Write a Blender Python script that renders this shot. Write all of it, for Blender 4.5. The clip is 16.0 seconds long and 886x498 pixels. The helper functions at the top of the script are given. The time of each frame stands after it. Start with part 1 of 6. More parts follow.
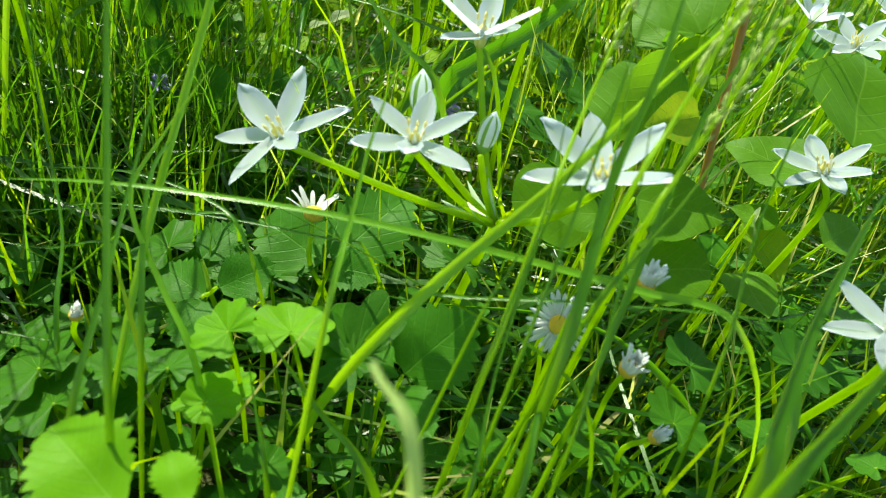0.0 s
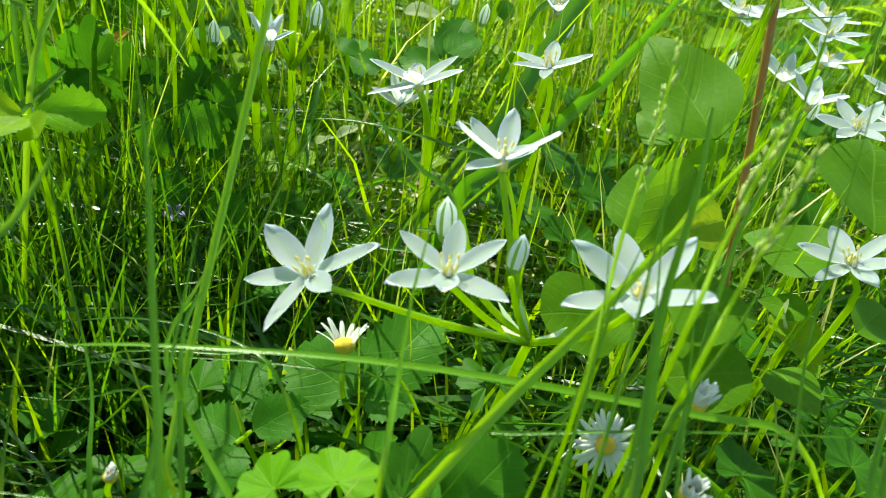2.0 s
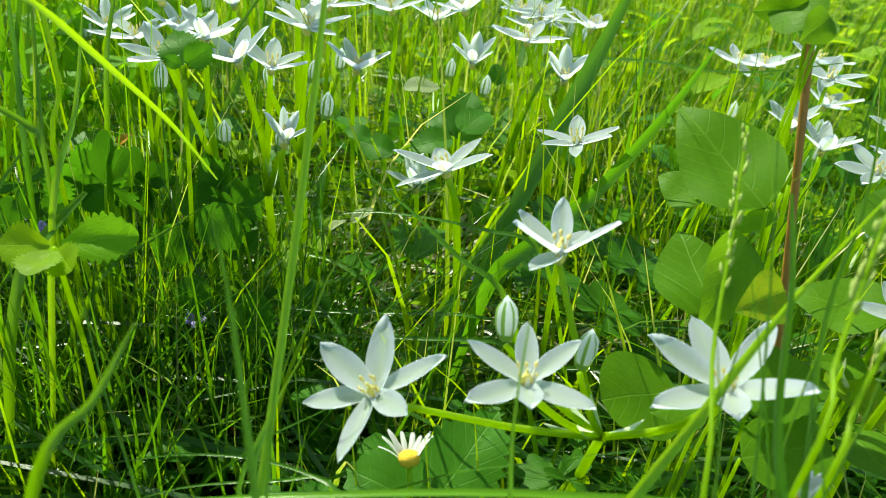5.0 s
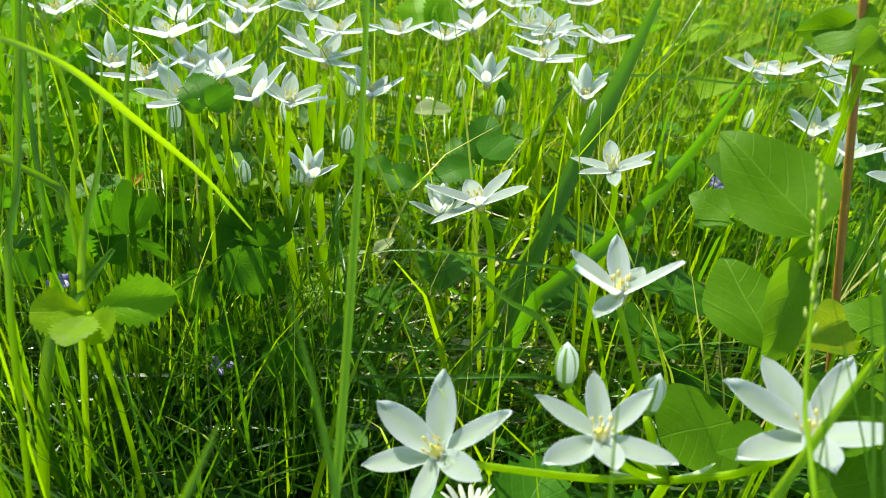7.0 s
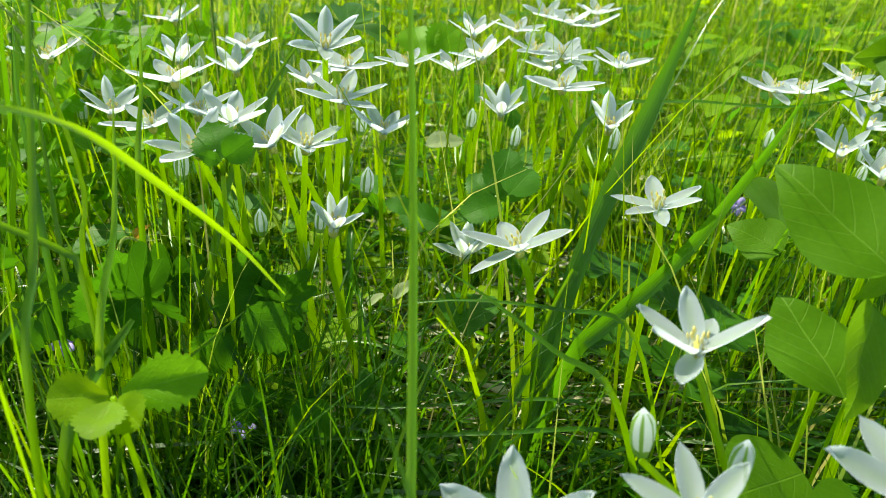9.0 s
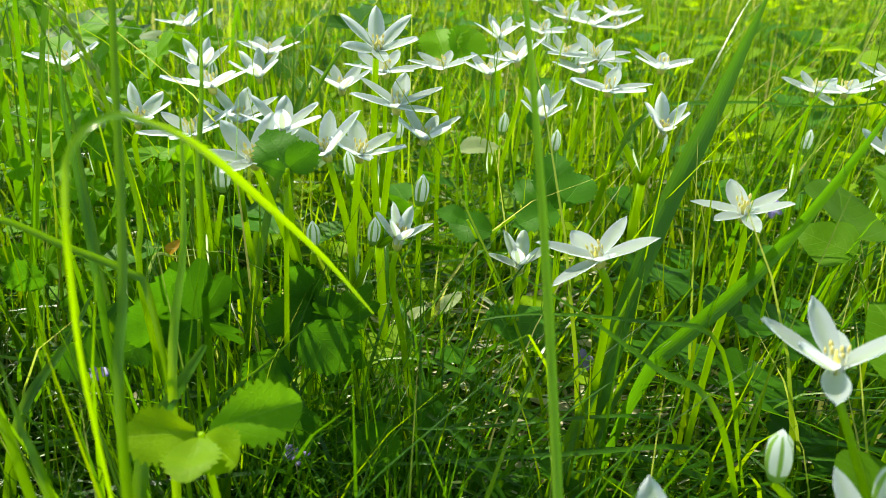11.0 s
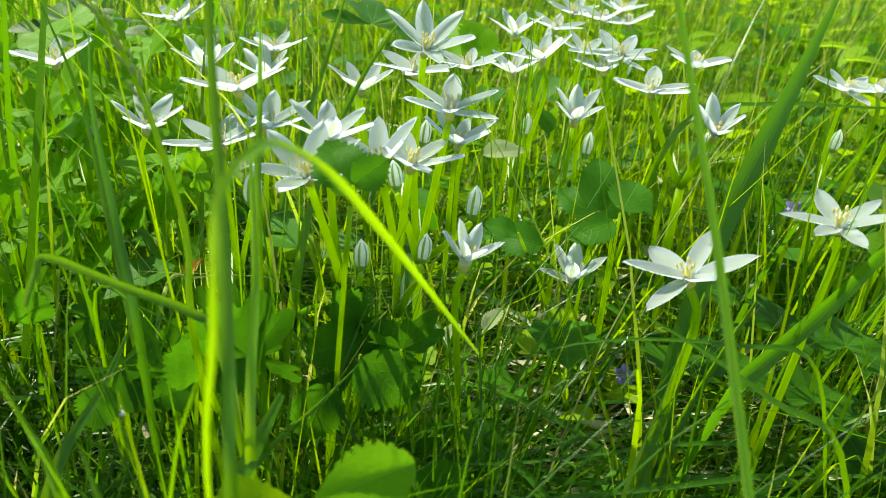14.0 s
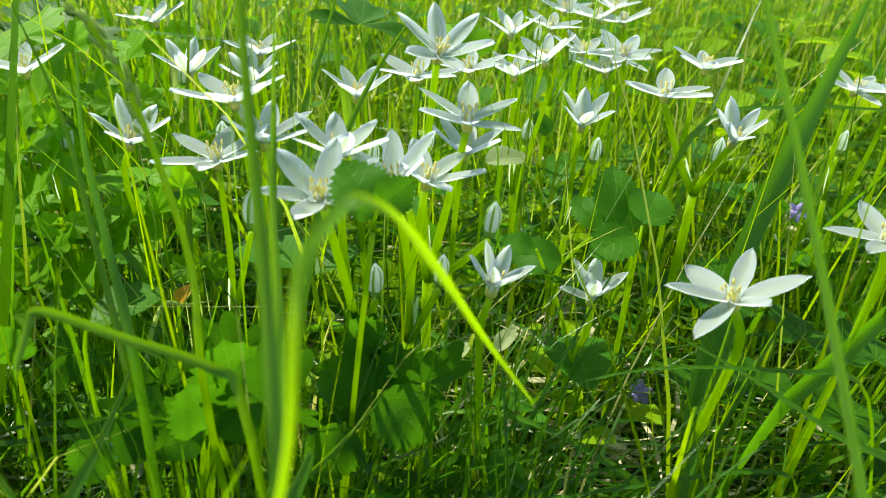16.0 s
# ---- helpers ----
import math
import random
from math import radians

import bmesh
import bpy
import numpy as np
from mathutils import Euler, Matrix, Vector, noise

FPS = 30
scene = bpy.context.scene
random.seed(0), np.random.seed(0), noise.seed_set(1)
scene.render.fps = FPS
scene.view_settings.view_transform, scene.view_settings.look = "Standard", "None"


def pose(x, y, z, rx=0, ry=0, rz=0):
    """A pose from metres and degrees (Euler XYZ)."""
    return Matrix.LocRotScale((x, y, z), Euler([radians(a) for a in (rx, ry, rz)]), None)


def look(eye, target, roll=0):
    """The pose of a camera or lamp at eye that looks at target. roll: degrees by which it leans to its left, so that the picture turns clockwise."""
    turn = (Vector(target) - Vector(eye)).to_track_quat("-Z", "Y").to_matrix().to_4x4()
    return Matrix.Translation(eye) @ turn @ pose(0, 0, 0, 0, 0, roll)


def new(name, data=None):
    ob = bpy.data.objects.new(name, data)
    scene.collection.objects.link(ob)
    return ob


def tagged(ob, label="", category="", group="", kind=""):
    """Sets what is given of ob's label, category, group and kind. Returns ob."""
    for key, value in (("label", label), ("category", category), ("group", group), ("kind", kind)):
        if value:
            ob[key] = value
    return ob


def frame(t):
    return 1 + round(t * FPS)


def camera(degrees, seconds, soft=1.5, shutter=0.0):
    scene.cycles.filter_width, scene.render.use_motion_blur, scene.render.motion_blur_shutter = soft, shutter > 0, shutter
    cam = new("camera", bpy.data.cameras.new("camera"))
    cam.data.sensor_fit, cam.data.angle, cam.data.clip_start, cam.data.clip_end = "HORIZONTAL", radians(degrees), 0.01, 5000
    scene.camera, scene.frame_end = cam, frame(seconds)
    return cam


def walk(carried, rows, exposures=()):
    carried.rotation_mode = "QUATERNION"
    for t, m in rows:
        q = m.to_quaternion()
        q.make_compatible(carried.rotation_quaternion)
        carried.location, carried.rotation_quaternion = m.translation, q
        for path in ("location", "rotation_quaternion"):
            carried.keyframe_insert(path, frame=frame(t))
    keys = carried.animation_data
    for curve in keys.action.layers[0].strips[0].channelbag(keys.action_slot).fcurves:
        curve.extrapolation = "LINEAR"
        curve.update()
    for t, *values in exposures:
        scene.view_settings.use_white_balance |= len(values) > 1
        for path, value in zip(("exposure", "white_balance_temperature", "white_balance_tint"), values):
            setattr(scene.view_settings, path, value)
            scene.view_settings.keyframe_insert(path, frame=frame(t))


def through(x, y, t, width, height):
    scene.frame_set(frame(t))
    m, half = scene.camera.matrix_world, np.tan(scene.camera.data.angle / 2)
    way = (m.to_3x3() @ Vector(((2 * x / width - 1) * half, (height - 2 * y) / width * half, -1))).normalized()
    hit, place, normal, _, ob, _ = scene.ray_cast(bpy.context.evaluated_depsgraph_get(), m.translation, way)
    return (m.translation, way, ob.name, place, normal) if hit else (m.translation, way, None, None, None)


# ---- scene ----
# A meadow with star-of-Bethlehem flowers, seen from a hand's height above the ground.
cam = camera(62.0, 16.0, 0.85)
cam.data.dof.use_dof = True
cam.data.dof.focus_distance = 0.26
cam.data.dof.aperture_fstop = 22.0

PATH = [
    (0, (0.00009, 0.00010, 0.21011), (0.00073, 0.15556, 0.08429), 15.77),
    (0.5, (-0.00084, 0.00218, 0.21080), (-0.00127, 0.16008, 0.08806), 13.96),
    (1, (-0.00397, 0.00551, 0.21251), (-0.00577, 0.16715, 0.09474), 12.52),
    (1.5, (-0.00777, 0.00836, 0.21491), (-0.01093, 0.17247, 0.10063), 11.35),
    (2, (-0.01170, 0.00766, 0.21722), (-0.01507, 0.17502, 0.10778), 10.74),
    (2.5, (-0.01550, 0.00600, 0.21930), (-0.01560, 0.17624, 0.11433), 10.67),
    (3, (-0.01856, 0.00956, 0.21845), (-0.01604, 0.17851, 0.11145), 10.20),
    (3.5, (-0.02465, 0.01371, 0.21946), (-0.02117, 0.18359, 0.11397), 9.85),
    (4, (-0.02904, 0.01524, 0.22075), (-0.02597, 0.18726, 0.11878), 8.53),
    (6.5, (-0.04352, 0.02721, 0.22613), (-0.04263, 0.20208, 0.12908), 4.37),
    (7, (-0.04971, 0.02980, 0.22753), (-0.04621, 0.20463, 0.13045), 3.91),
    (7.5, (-0.05417, 0.03301, 0.22855), (-0.04902, 0.20985, 0.13526), 3.54),
    (8, (-0.05952, 0.03784, 0.22819), (-0.05354, 0.21516, 0.13587), 3.02),
    (8.5, (-0.06194, 0.04313, 0.22950), (-0.05549, 0.21991, 0.13617), 2.43),
    (11, (-0.09488, 0.06132, 0.22350), (-0.07991, 0.23854, 0.13202), 2.15),
    (11.5, (-0.09966, 0.06506, 0.22436), (-0.08321, 0.24192, 0.13243), 2.22),
    (12, (-0.10493, 0.07016, 0.22307), (-0.08610, 0.24591, 0.12950), 2.50),
    (12.5, (-0.11153, 0.07300, 0.22117), (-0.08992, 0.24915, 0.12896), 2.88),
    (13, (-0.11782, 0.07904, 0.22318), (-0.09286, 0.25508, 0.13160), 3.04),
    (13.5, (-0.12372, 0.08338, 0.21949), (-0.09563, 0.25946, 0.12889), 3.36),
    (14, (-0.12605, 0.08651, 0.21932), (-0.09756, 0.26154, 0.12684), 3.19),
    (14.5, (-0.12750, 0.09292, 0.21904), (-0.09703, 0.26678, 0.12500), 3.22),
    (15, (-0.13169, 0.09639, 0.21817), (-0.09965, 0.27034, 0.12481), 3.01),
    (15.5, (-0.13570, 0.10308, 0.21717), (-0.10042, 0.27628, 0.12359), 3.22),
    (16, (-0.13769, 0.10652, 0.21784), (-0.10049, 0.27947, 0.12455), 3.42),
]
walk(cam, [(t, look(eye, target, roll)) for t, eye, target, roll in PATH], [(0.0, 1.10, 7200, -6), (1.5, 1.04, 7250, -7), (4.0, 0.93, 7200, -7), (6.5, 0.90, 7600, -4.5), (7.2, 0.92, 7600, -4.5), (8.2, 0.83, 7600, -4.5), (11.0, 0.89, 7850, -4.5), (16.0, 0.86, 7550, -4.5)])

# ---- light: high sun ahead, slightly from the left, and blue sky ----
SUN_ELEVATION, SUN_AZIMUTH = 49.0, -42.0      # degrees; azimuth from +y towards +x
world = bpy.data.worlds.new("sky")
scene.world = world
world.use_nodes = True
sky = world.node_tree.nodes.new("ShaderNodeTexSky")
sky.sky_type = "NISHITA"
sky.sun_disc = False
sky.sun_elevation = radians(SUN_ELEVATION)
sky.sun_rotation = radians(SUN_AZIMUTH)
background = world.node_tree.nodes["Background"]
background.inputs["Strength"].default_value = 0.15
world.node_tree.links.new(sky.outputs["Color"], background.inputs["Color"])
sun = new("sun", bpy.data.lights.new("sun", "SUN"))
sun.data.energy, sun.data.angle, sun.data.color = 5.0, radians(0.6), (1.0, 0.97, 0.91)
toward = Vector((math.cos(radians(SUN_ELEVATION)) * math.sin(radians(SUN_AZIMUTH)),
                 math.cos(radians(SUN_ELEVATION)) * math.cos(radians(SUN_AZIMUTH)), math.sin(radians(SUN_ELEVATION))))
sun.matrix_world = look(toward * 5, (0, 0, 0))


# ---- materials ----
class Nodes:
    """A short way to build node trees."""

    def __init__(self, name):
        self.mat = bpy.data.materials.new(name)
        self.mat.use_nodes = True
        self.tree = self.mat.node_tree
        self.tree.nodes.clear()
        self.out = self.add("ShaderNodeOutputMaterial")

    def add(self, kind, **inputs):
        node = self.tree.nodes.new(kind)
        for key, value in inputs.items():
            self.put(node, key.replace("_", " "), value)
        return node

    def put(self, node, key, value):
        socket = node.inputs[int(key[1:])] if key[:1] == "i" and key[1:].isdigit() else node.inputs[key]
        if isinstance(value, bpy.types.NodeSocket):
            self.tree.links.new(value, socket)
        else:
            socket.default_value = value

    def math(self, op, a, b=0.0, c=0.0):
        node = self.add("ShaderNodeMath", i0=a, i1=b, i2=c)
        node.operation = op
        return node.outputs[0]

    def ramp(self, fac, *stops):
        node = self.add("ShaderNodeValToRGB", Fac=fac)
        while len(node.color_ramp.elements) < len(stops):
            node.color_ramp.elements.new(0.5)
        for e, (at, col) in zip(node.color_ramp.elements, stops):
            e.position, e.color = at, (*col, 1)
        return node.outputs["Color"]

    def mix(self, fac, a, b, kind="MIX"):
        node = self.add("ShaderNodeMix")
        node.data_type, node.blend_type = "RGBA", kind
        self.put(node, "i0", fac)
        for key, value in (("i6", a), ("i7", b)):
            self.put(node, key, value if isinstance(value, bpy.types.NodeSocket) else (*value, 1))
        return node.outputs[2]

    def noise(self, scale, detail=3.0, rough=0.6, vector=None):
        node = self.add("ShaderNodeTexNoise", Scale=scale, Detail=detail, Roughness=rough)
        if vector is not None:
            self.put(node, "Vector", vector)
        return node.outputs["Fac"]

    def uv(self):
        return self.add("ShaderNodeUVMap").outputs["UV"]

    def place(self):
        return self.add("ShaderNodeTexCoord").outputs["Object"]

    def bump(self, height, strength, distance):
        node = self.add("ShaderNodeBump", Strength=strength, Distance=distance, Height=height)
        return node.outputs["Normal"]

    def finish(self, colour, through_colour, through, rough, normal=None, spec=0.4, coat=0.0):
        """A thin living surface: gloss over colour, and light that comes through it."""
        front = self.add("ShaderNodeBsdfPrincipled", Base_Color=colour, Roughness=rough)
        front.inputs["Specular IOR Level"].default_value = spec
        front.inputs["Coat Weight"].default_value = coat
        if normal is not None:
            self.put(front, "Normal", normal)
        result = front.outputs[0]
        if through > 0:
            back = self.add("ShaderNodeBsdfTranslucent", Color=through_colour)
            if normal is not None:
                self.put(back, "Normal", normal)
            result = self.add("ShaderNodeMixShader", i0=through, i1=result, i2=back.outputs[0]).outputs[0]
        self.tree.links.new(result, self.out.inputs["Surface"])
        return self.mat


def blade_material(name, dark, light, dry, glow, dry_share=0.08, own=False):
    """Grass: fine ribs along the blade, hue different from blade to blade, some dry tips."""
    n = Nodes(name)
    each = n.add("ShaderNodeObjectInfo").outputs["Random"] if own else n.add("ShaderNodeNewGeometry").outputs["Random Per Island"]
    uv = n.add("ShaderNodeSeparateXYZ", Vector=n.uv())
    across, along = uv.outputs["X"], uv.outputs["Y"]
    ribs = n.math("SINE", n.math("MULTIPLY", across, 40.0))
    patch = n.noise(90.0, 3.0, 0.6, n.place())
    wide = n.noise(9.0, 2.0, 0.5, n.place())
    base = n.mix(n.math("POWER", n.math("MULTIPLY", each, n.math("MULTIPLY_ADD", wide, 1.6, 0.1)), 1.4), dark, light)
    base = n.mix(n.math("MULTIPLY", patch, 0.45), base, light)
    base = n.mix(n.math("MULTIPLY", n.math("ADD", ribs, 1.0), 0.035), base, dark)
    tips = n.math("MULTIPLY", n.math("GREATER_THAN", each, 1 - 2 * dry_share), n.math("POWER", along, 3.0))
    straw = n.math("MAXIMUM", tips, n.math("GREATER_THAN", n.math("FRACT", n.math("MULTIPLY", each, 17.0)), 1 - dry_share * 0.4))
    base = n.mix(straw, base, dry)
    lit = n.mix(0.6, base, glow, "MIX")
    lit = n.mix(n.math("MULTIPLY", straw, 0.7), lit, dry)
    normal = n.bump(n.math("ADD", n.math("MULTIPLY", ribs, 0.4), patch), 0.12, 0.0003)
    return n.finish(base, lit, 0.55, 0.27, normal, 0.46)


def leaf_material(name, dark, light, vein, glow, kind="pinnate", spots=(0.4, 0.3, 0.05), spot_share=0.0, rough=0.5, through=0.55):
    """A broad leaf with its veins: pinnate along a midrib, or palmate from the stalk."""
    n = Nodes(name)
    uv = n.add("ShaderNodeSeparateXYZ", Vector=n.uv())
    u, v = uv.outputs["X"], uv.outputs["Y"]
    side = n.math("ABSOLUTE", v)
    if kind == "pinnate":
        pattern = n.math("PINGPONG", n.math("SUBTRACT", u, n.math("MULTIPLY", n.math("POWER", side, 1.3), 1.5)), 0.085)
        lines = n.math("SUBTRACT", 1.0, n.math("SMOOTH_MIN", n.math("DIVIDE", pattern, 0.012), 1.0, 0.1))
        rib = n.math("SUBTRACT", 1.0, n.math("MINIMUM", n.math("DIVIDE", side, 0.014), 1.0))
    else:
        turn = n.math("ARCTAN2", v, u)
        pattern = n.math("PINGPONG", n.math("ADD", turn, 6.0), 0.26)
        reach = n.math("SQRT", n.math("ADD", n.math("MULTIPLY", u, u), n.math("MULTIPLY", v, v)))
        lines = n.math("SUBTRACT", 1.0, n.math("MINIMUM", n.math("DIVIDE", n.math("MULTIPLY", pattern, reach), 0.016), 1.0))
        rib = n.math("SUBTRACT", 1.0, n.math("MINIMUM", n.math("DIVIDE", n.math("MULTIPLY", side, 1.0), 0.012), 1.0))
    veins = n.math("MAXIMUM", n.math("MULTIPLY", lines, 0.6), rib)
    cells = n.add("ShaderNodeTexVoronoi", Scale=26.0, Vector=n.uv()).outputs["Distance"]
    patch = n.noise(5.0, 4.0, 0.6, n.uv())
    each = n.add("ShaderNodeObjectInfo").outputs["Random"]
    base = n.mix(n.math("MULTIPLY_ADD", patch, 0.7, n.math("MULTIPLY", each, 0.3)), dark, light)
    base = n.mix(n.math("MULTIPLY", veins, 0.42), base, vein)
    if spot_share > 0:
        blot = n.math("MULTIPLY", n.math("GREATER_THAN", n.noise(9.0, 5.0, 0.7, n.uv()), 1 - spot_share), 0.85)
        base = n.mix(blot, base, spots)
    lit = n.mix(0.7, base, glow)
    lit = n.mix(n.math("MULTIPLY", veins, 0.3), lit, vein)
    lit = n.mix(n.math("MULTIPLY", cells, 0.25), lit, dark)
    relief = n.math("ADD", n.math("MULTIPLY", veins, -0.8), n.math("MULTIPLY", cells, 0.25))
    return n.finish(base, lit, through, rough, n.bump(relief, 0.3, 0.0006), 0.12)


def petal_material():
    n = Nodes("white_petal")
    uv = n.add("ShaderNodeSeparateXYZ", Vector=n.uv())
    ribs = n.math("SINE", n.math("MULTIPLY", uv.outputs["Y"], 60.0))
    patch = n.noise(7.0, 3.0, 0.5, n.uv())
    white = n.mix(patch, (0.50, 0.545, 0.585), (0.575, 0.61, 0.645))
    heart = n.math("POWER", n.math("SUBTRACT", 1.0, n.math("MINIMUM", uv.outputs["X"], 1.0)), 4.0)
    white = n.mix(n.math("MULTIPLY", heart, 0.5), white, (0.72, 0.80, 0.60))
    return n.finish(white, n.mix(0.85, white, (0.90, 0.94, 0.975)), 0.76, 0.55, n.bump(n.math("ADD", n.math("MULTIPLY", ribs, 0.15), patch), 0.10, 0.0003), 0.3)


def simple_material(name, a, b, rough, through=0.0, glow=(0.3, 0.4, 0.1), scale=200.0, bump=0.3, spec=0.4):
    n = Nodes(name)
    fine = n.noise(scale * 4, 4.0, 0.7, n.place())
    wide = n.noise(scale, 3.0, 0.6, n.place())
    col = n.mix(n.math("MULTIPLY_ADD", fine, 0.4, n.math("MULTIPLY", wide, 0.6)), a, b)
    return n.finish(col, n.mix(0.6, col, glow), through, rough, n.bump(fine, bump, 0.0005), spec)


def soil_material():
    n = Nodes("soil")
    at = n.place()
    big, mid, fine = n.noise(6.0, 4.0, 0.6, at), n.noise(60.0, 5.0, 0.7, at), n.noise(420.0, 4.0, 0.7, at)
    col = n.ramp(mid, (0.3, (0.018, 0.016, 0.008)), (0.55, (0.05, 0.045, 0.018)), (0.75, (0.11, 0.085, 0.04)))
    moss = n.ramp(fine, (0.3, (0.02, 0.045, 0.006)), (0.7, (0.06, 0.13, 0.015)))
    col = n.mix(n.ramp(big, (0.38, (0, 0, 0)), (0.6, (1, 1, 1))), col, moss)
    return n.finish(col, (0, 0, 0, 1), 0.0, 0.85, n.bump(n.math("ADD", mid, fine), 0.9, 0.004), 0.2)


GRASS = blade_material("grass_blades", (0.014, 0.082, 0.004), (0.128, 0.290, 0.008), (0.56, 0.50, 0.16), (0.48, 0.68, 0.010), 0.12)
GRASS_OWN = blade_material("grass_leaf", (0.030, 0.120, 0.005), (0.086, 0.235, 0.008), (0.34, 0.30, 0.13), (0.29, 0.54, 0.008), 0.0, True)
# Lighter copies of the grass leaf: sunlight on single blades put into the colour.
GRASS_PALE_LIT = blade_material("pale_sunlit_grass_leaf", (0.12, 0.30, 0.014), (0.18, 0.42, 0.020), (0.34, 0.30, 0.13), (0.52, 0.78, 0.012), 0.0, True)
GRASS_LIME_LIT = blade_material("lime_sunlit_grass_leaf", (0.16, 0.34, 0.012), (0.24, 0.46, 0.018), (0.44, 0.40, 0.13), (0.74, 0.92, 0.016), 0.0, True)
# Dark green of fine stems; also colours the left grass as shaded.
FINE_AND_SHADED_GRASS = blade_material("fine_and_shaded_grass", (0.012, 0.068, 0.004), (0.056, 0.165, 0.007), (0.30, 0.30, 0.10), (0.16, 0.38, 0.008), 0.01)
# Straw tone of dead blades; also paints the glint on one far blade.
STRAW_GLINT_BLADE = blade_material("straw_and_glint_leaf", (0.30, 0.42, 0.10), (0.46, 0.56, 0.20), (0.60, 0.55, 0.25), (0.66, 0.78, 0.16), 0.0, True)
STEMS = blade_material("grass_stalks", (0.030, 0.120, 0.005), (0.110, 0.280, 0.010), (0.30, 0.30, 0.10), (0.30, 0.56, 0.010), 0.0)
STAR_LEAF = blade_material("star_leaf", (0.025, 0.110, 0.006), (0.060, 0.190, 0.010), (0.34, 0.30, 0.13), (0.16, 0.40, 0.010), 0.0, True)
STRAW = simple_material("dry_straw", (0.38, 0.34, 0.18), (0.70, 0.66, 0.46), 0.5, 0.25, (0.6, 0.5, 0.3))
STEM = simple_material("flower_stem", (0.20, 0.40, 0.015), (0.34, 0.54, 0.03), 0.40, 0.68, (0.70, 0.86, 0.05), 150.0)
PETAL = petal_material()
BUD_GREEN = simple_material("bud_green", (0.12, 0.28, 0.03), (0.24, 0.40, 0.07), 0.45, 0.5, (0.4, 0.6, 0.15), 400.0)
STRIPE = simple_material("green_stripe", (0.32, 0.46, 0.20), (0.50, 0.62, 0.36), 0.45, 0.66, (0.80, 0.90, 0.66), 400.0)
FILAMENT = simple_material("white_filament", (0.74, 0.76, 0.62), (0.84, 0.85, 0.76), 0.5, 0.3, (0.8, 0.8, 0.6), 600.0)
ANTHER = simple_material("yellow_anther", (0.78, 0.66, 0.18), (0.88, 0.82, 0.42), 0.7, 0.3, (0.9, 0.8, 0.3), 900.0)
OVARY = simple_material("yellow_ovary", (0.62, 0.56, 0.10), (0.76, 0.70, 0.22), 0.4, 0.15, (0.4, 0.5, 0.1), 500.0)
SOIL = soil_material()


# ---- mesh helpers ----
def mesh_of(name, verts, faces, mats, uvs=None, picks=None, smooth=True):
    """A mesh from plain lists; uvs one a vertex, picks the material of each face."""
    me = bpy.data.meshes.new(name)
    me.from_pydata([tuple(v) for v in verts], [], faces)
    for m in mats:
        me.materials.append(m)
    if uvs is not None:
        layer = me.uv_layers.new(name="UVMap")
        index = np.zeros(len(me.loops), dtype=np.int32)
        me.loops.foreach_get("vertex_index", index)
        layer.data.foreach_set("uv", np.asarray(uvs, dtype=np.float32)[index].ravel())
    if picks is not None:
        me.polygons.foreach_set("material_index", np.asarray(picks, dtype=np.int32))
    if smooth:
        me.polygons.foreach_set("use_smooth", np.ones(len(me.polygons), dtype=bool))
    me.update()
    return me


def part(name, mesh, parent, m=None, label=""):
    ob = new(name, mesh)
    ob.parent = parent
    if m is not None:
        ob.matrix_basis = m
    return tagged(ob, label) if label else ob


def thing(name, at, label, category, group=""):
    ob = new(name)
    ob.empty_display_size = 0.01
    ob.location = at
    return tagged(ob, label, category, group)


def smooth_line(points, count):
    """A soft curve through the points (Catmull-Rom)."""
    p = [Vector(q) for q in points]
    if len(p) == 2:
        return [p[0].lerp(p[1], i / (count - 1)) for i in range(count)]
    p = [2 * p[0] - p[1]] + p + [2 * p[-1] - p[-2]]
    spans, out = len(p) - 3, []
    for i in range(count):
        f = min(i / (count - 1) * spans, spans - 1e-6)
        k, s = int(f), f - int(f)
        a, b, c, d = p[k:k + 4]
        out.append(0.5 * ((2 * b) + (c - a) * s + (2 * a - 5 * b + 4 * c - d) * s * s + (3 * b - a - 3 * c + d) * s ** 3))
    return out


def tube(name, points, radius, mat, tip=None, sides=7, count=12):
    """A round tapered stalk along a soft curve, closed at both ends."""
    line = smooth_line(points, count)
    tip = radius * 0.8 if tip is None else tip
    verts, faces, uvs = [], [], []
    side = Vector((1, 0.3, 0.1))
    for i, q in enumerate(line):
        ahead = (line[min(i + 1, count - 1)] - line[max(i - 1, 0)]).normalized()
        side = (side - ahead * side.dot(ahead)).normalized()
        over = ahead.cross(side)
        r = radius + (tip - radius) * i / (count - 1)
        for k in range(sides):
            a = 2 * math.pi * k / sides
            verts.append(q + (side * math.cos(a) + over * math.sin(a)) * r)
            uvs.append((k / sides, i / (count - 1)))
    for i in range(count - 1):
        for k in range(sides):
            a, b = i * sides + k, i * sides + (k + 1) % sides
            faces.append((a, b, b + sides, a + sides))
    faces.append(tuple(range(sides - 1, -1, -1)))
    faces.append(tuple(range((count - 1) * sides, count * sides)))
    return mesh_of(name, verts, faces, [mat], uvs)


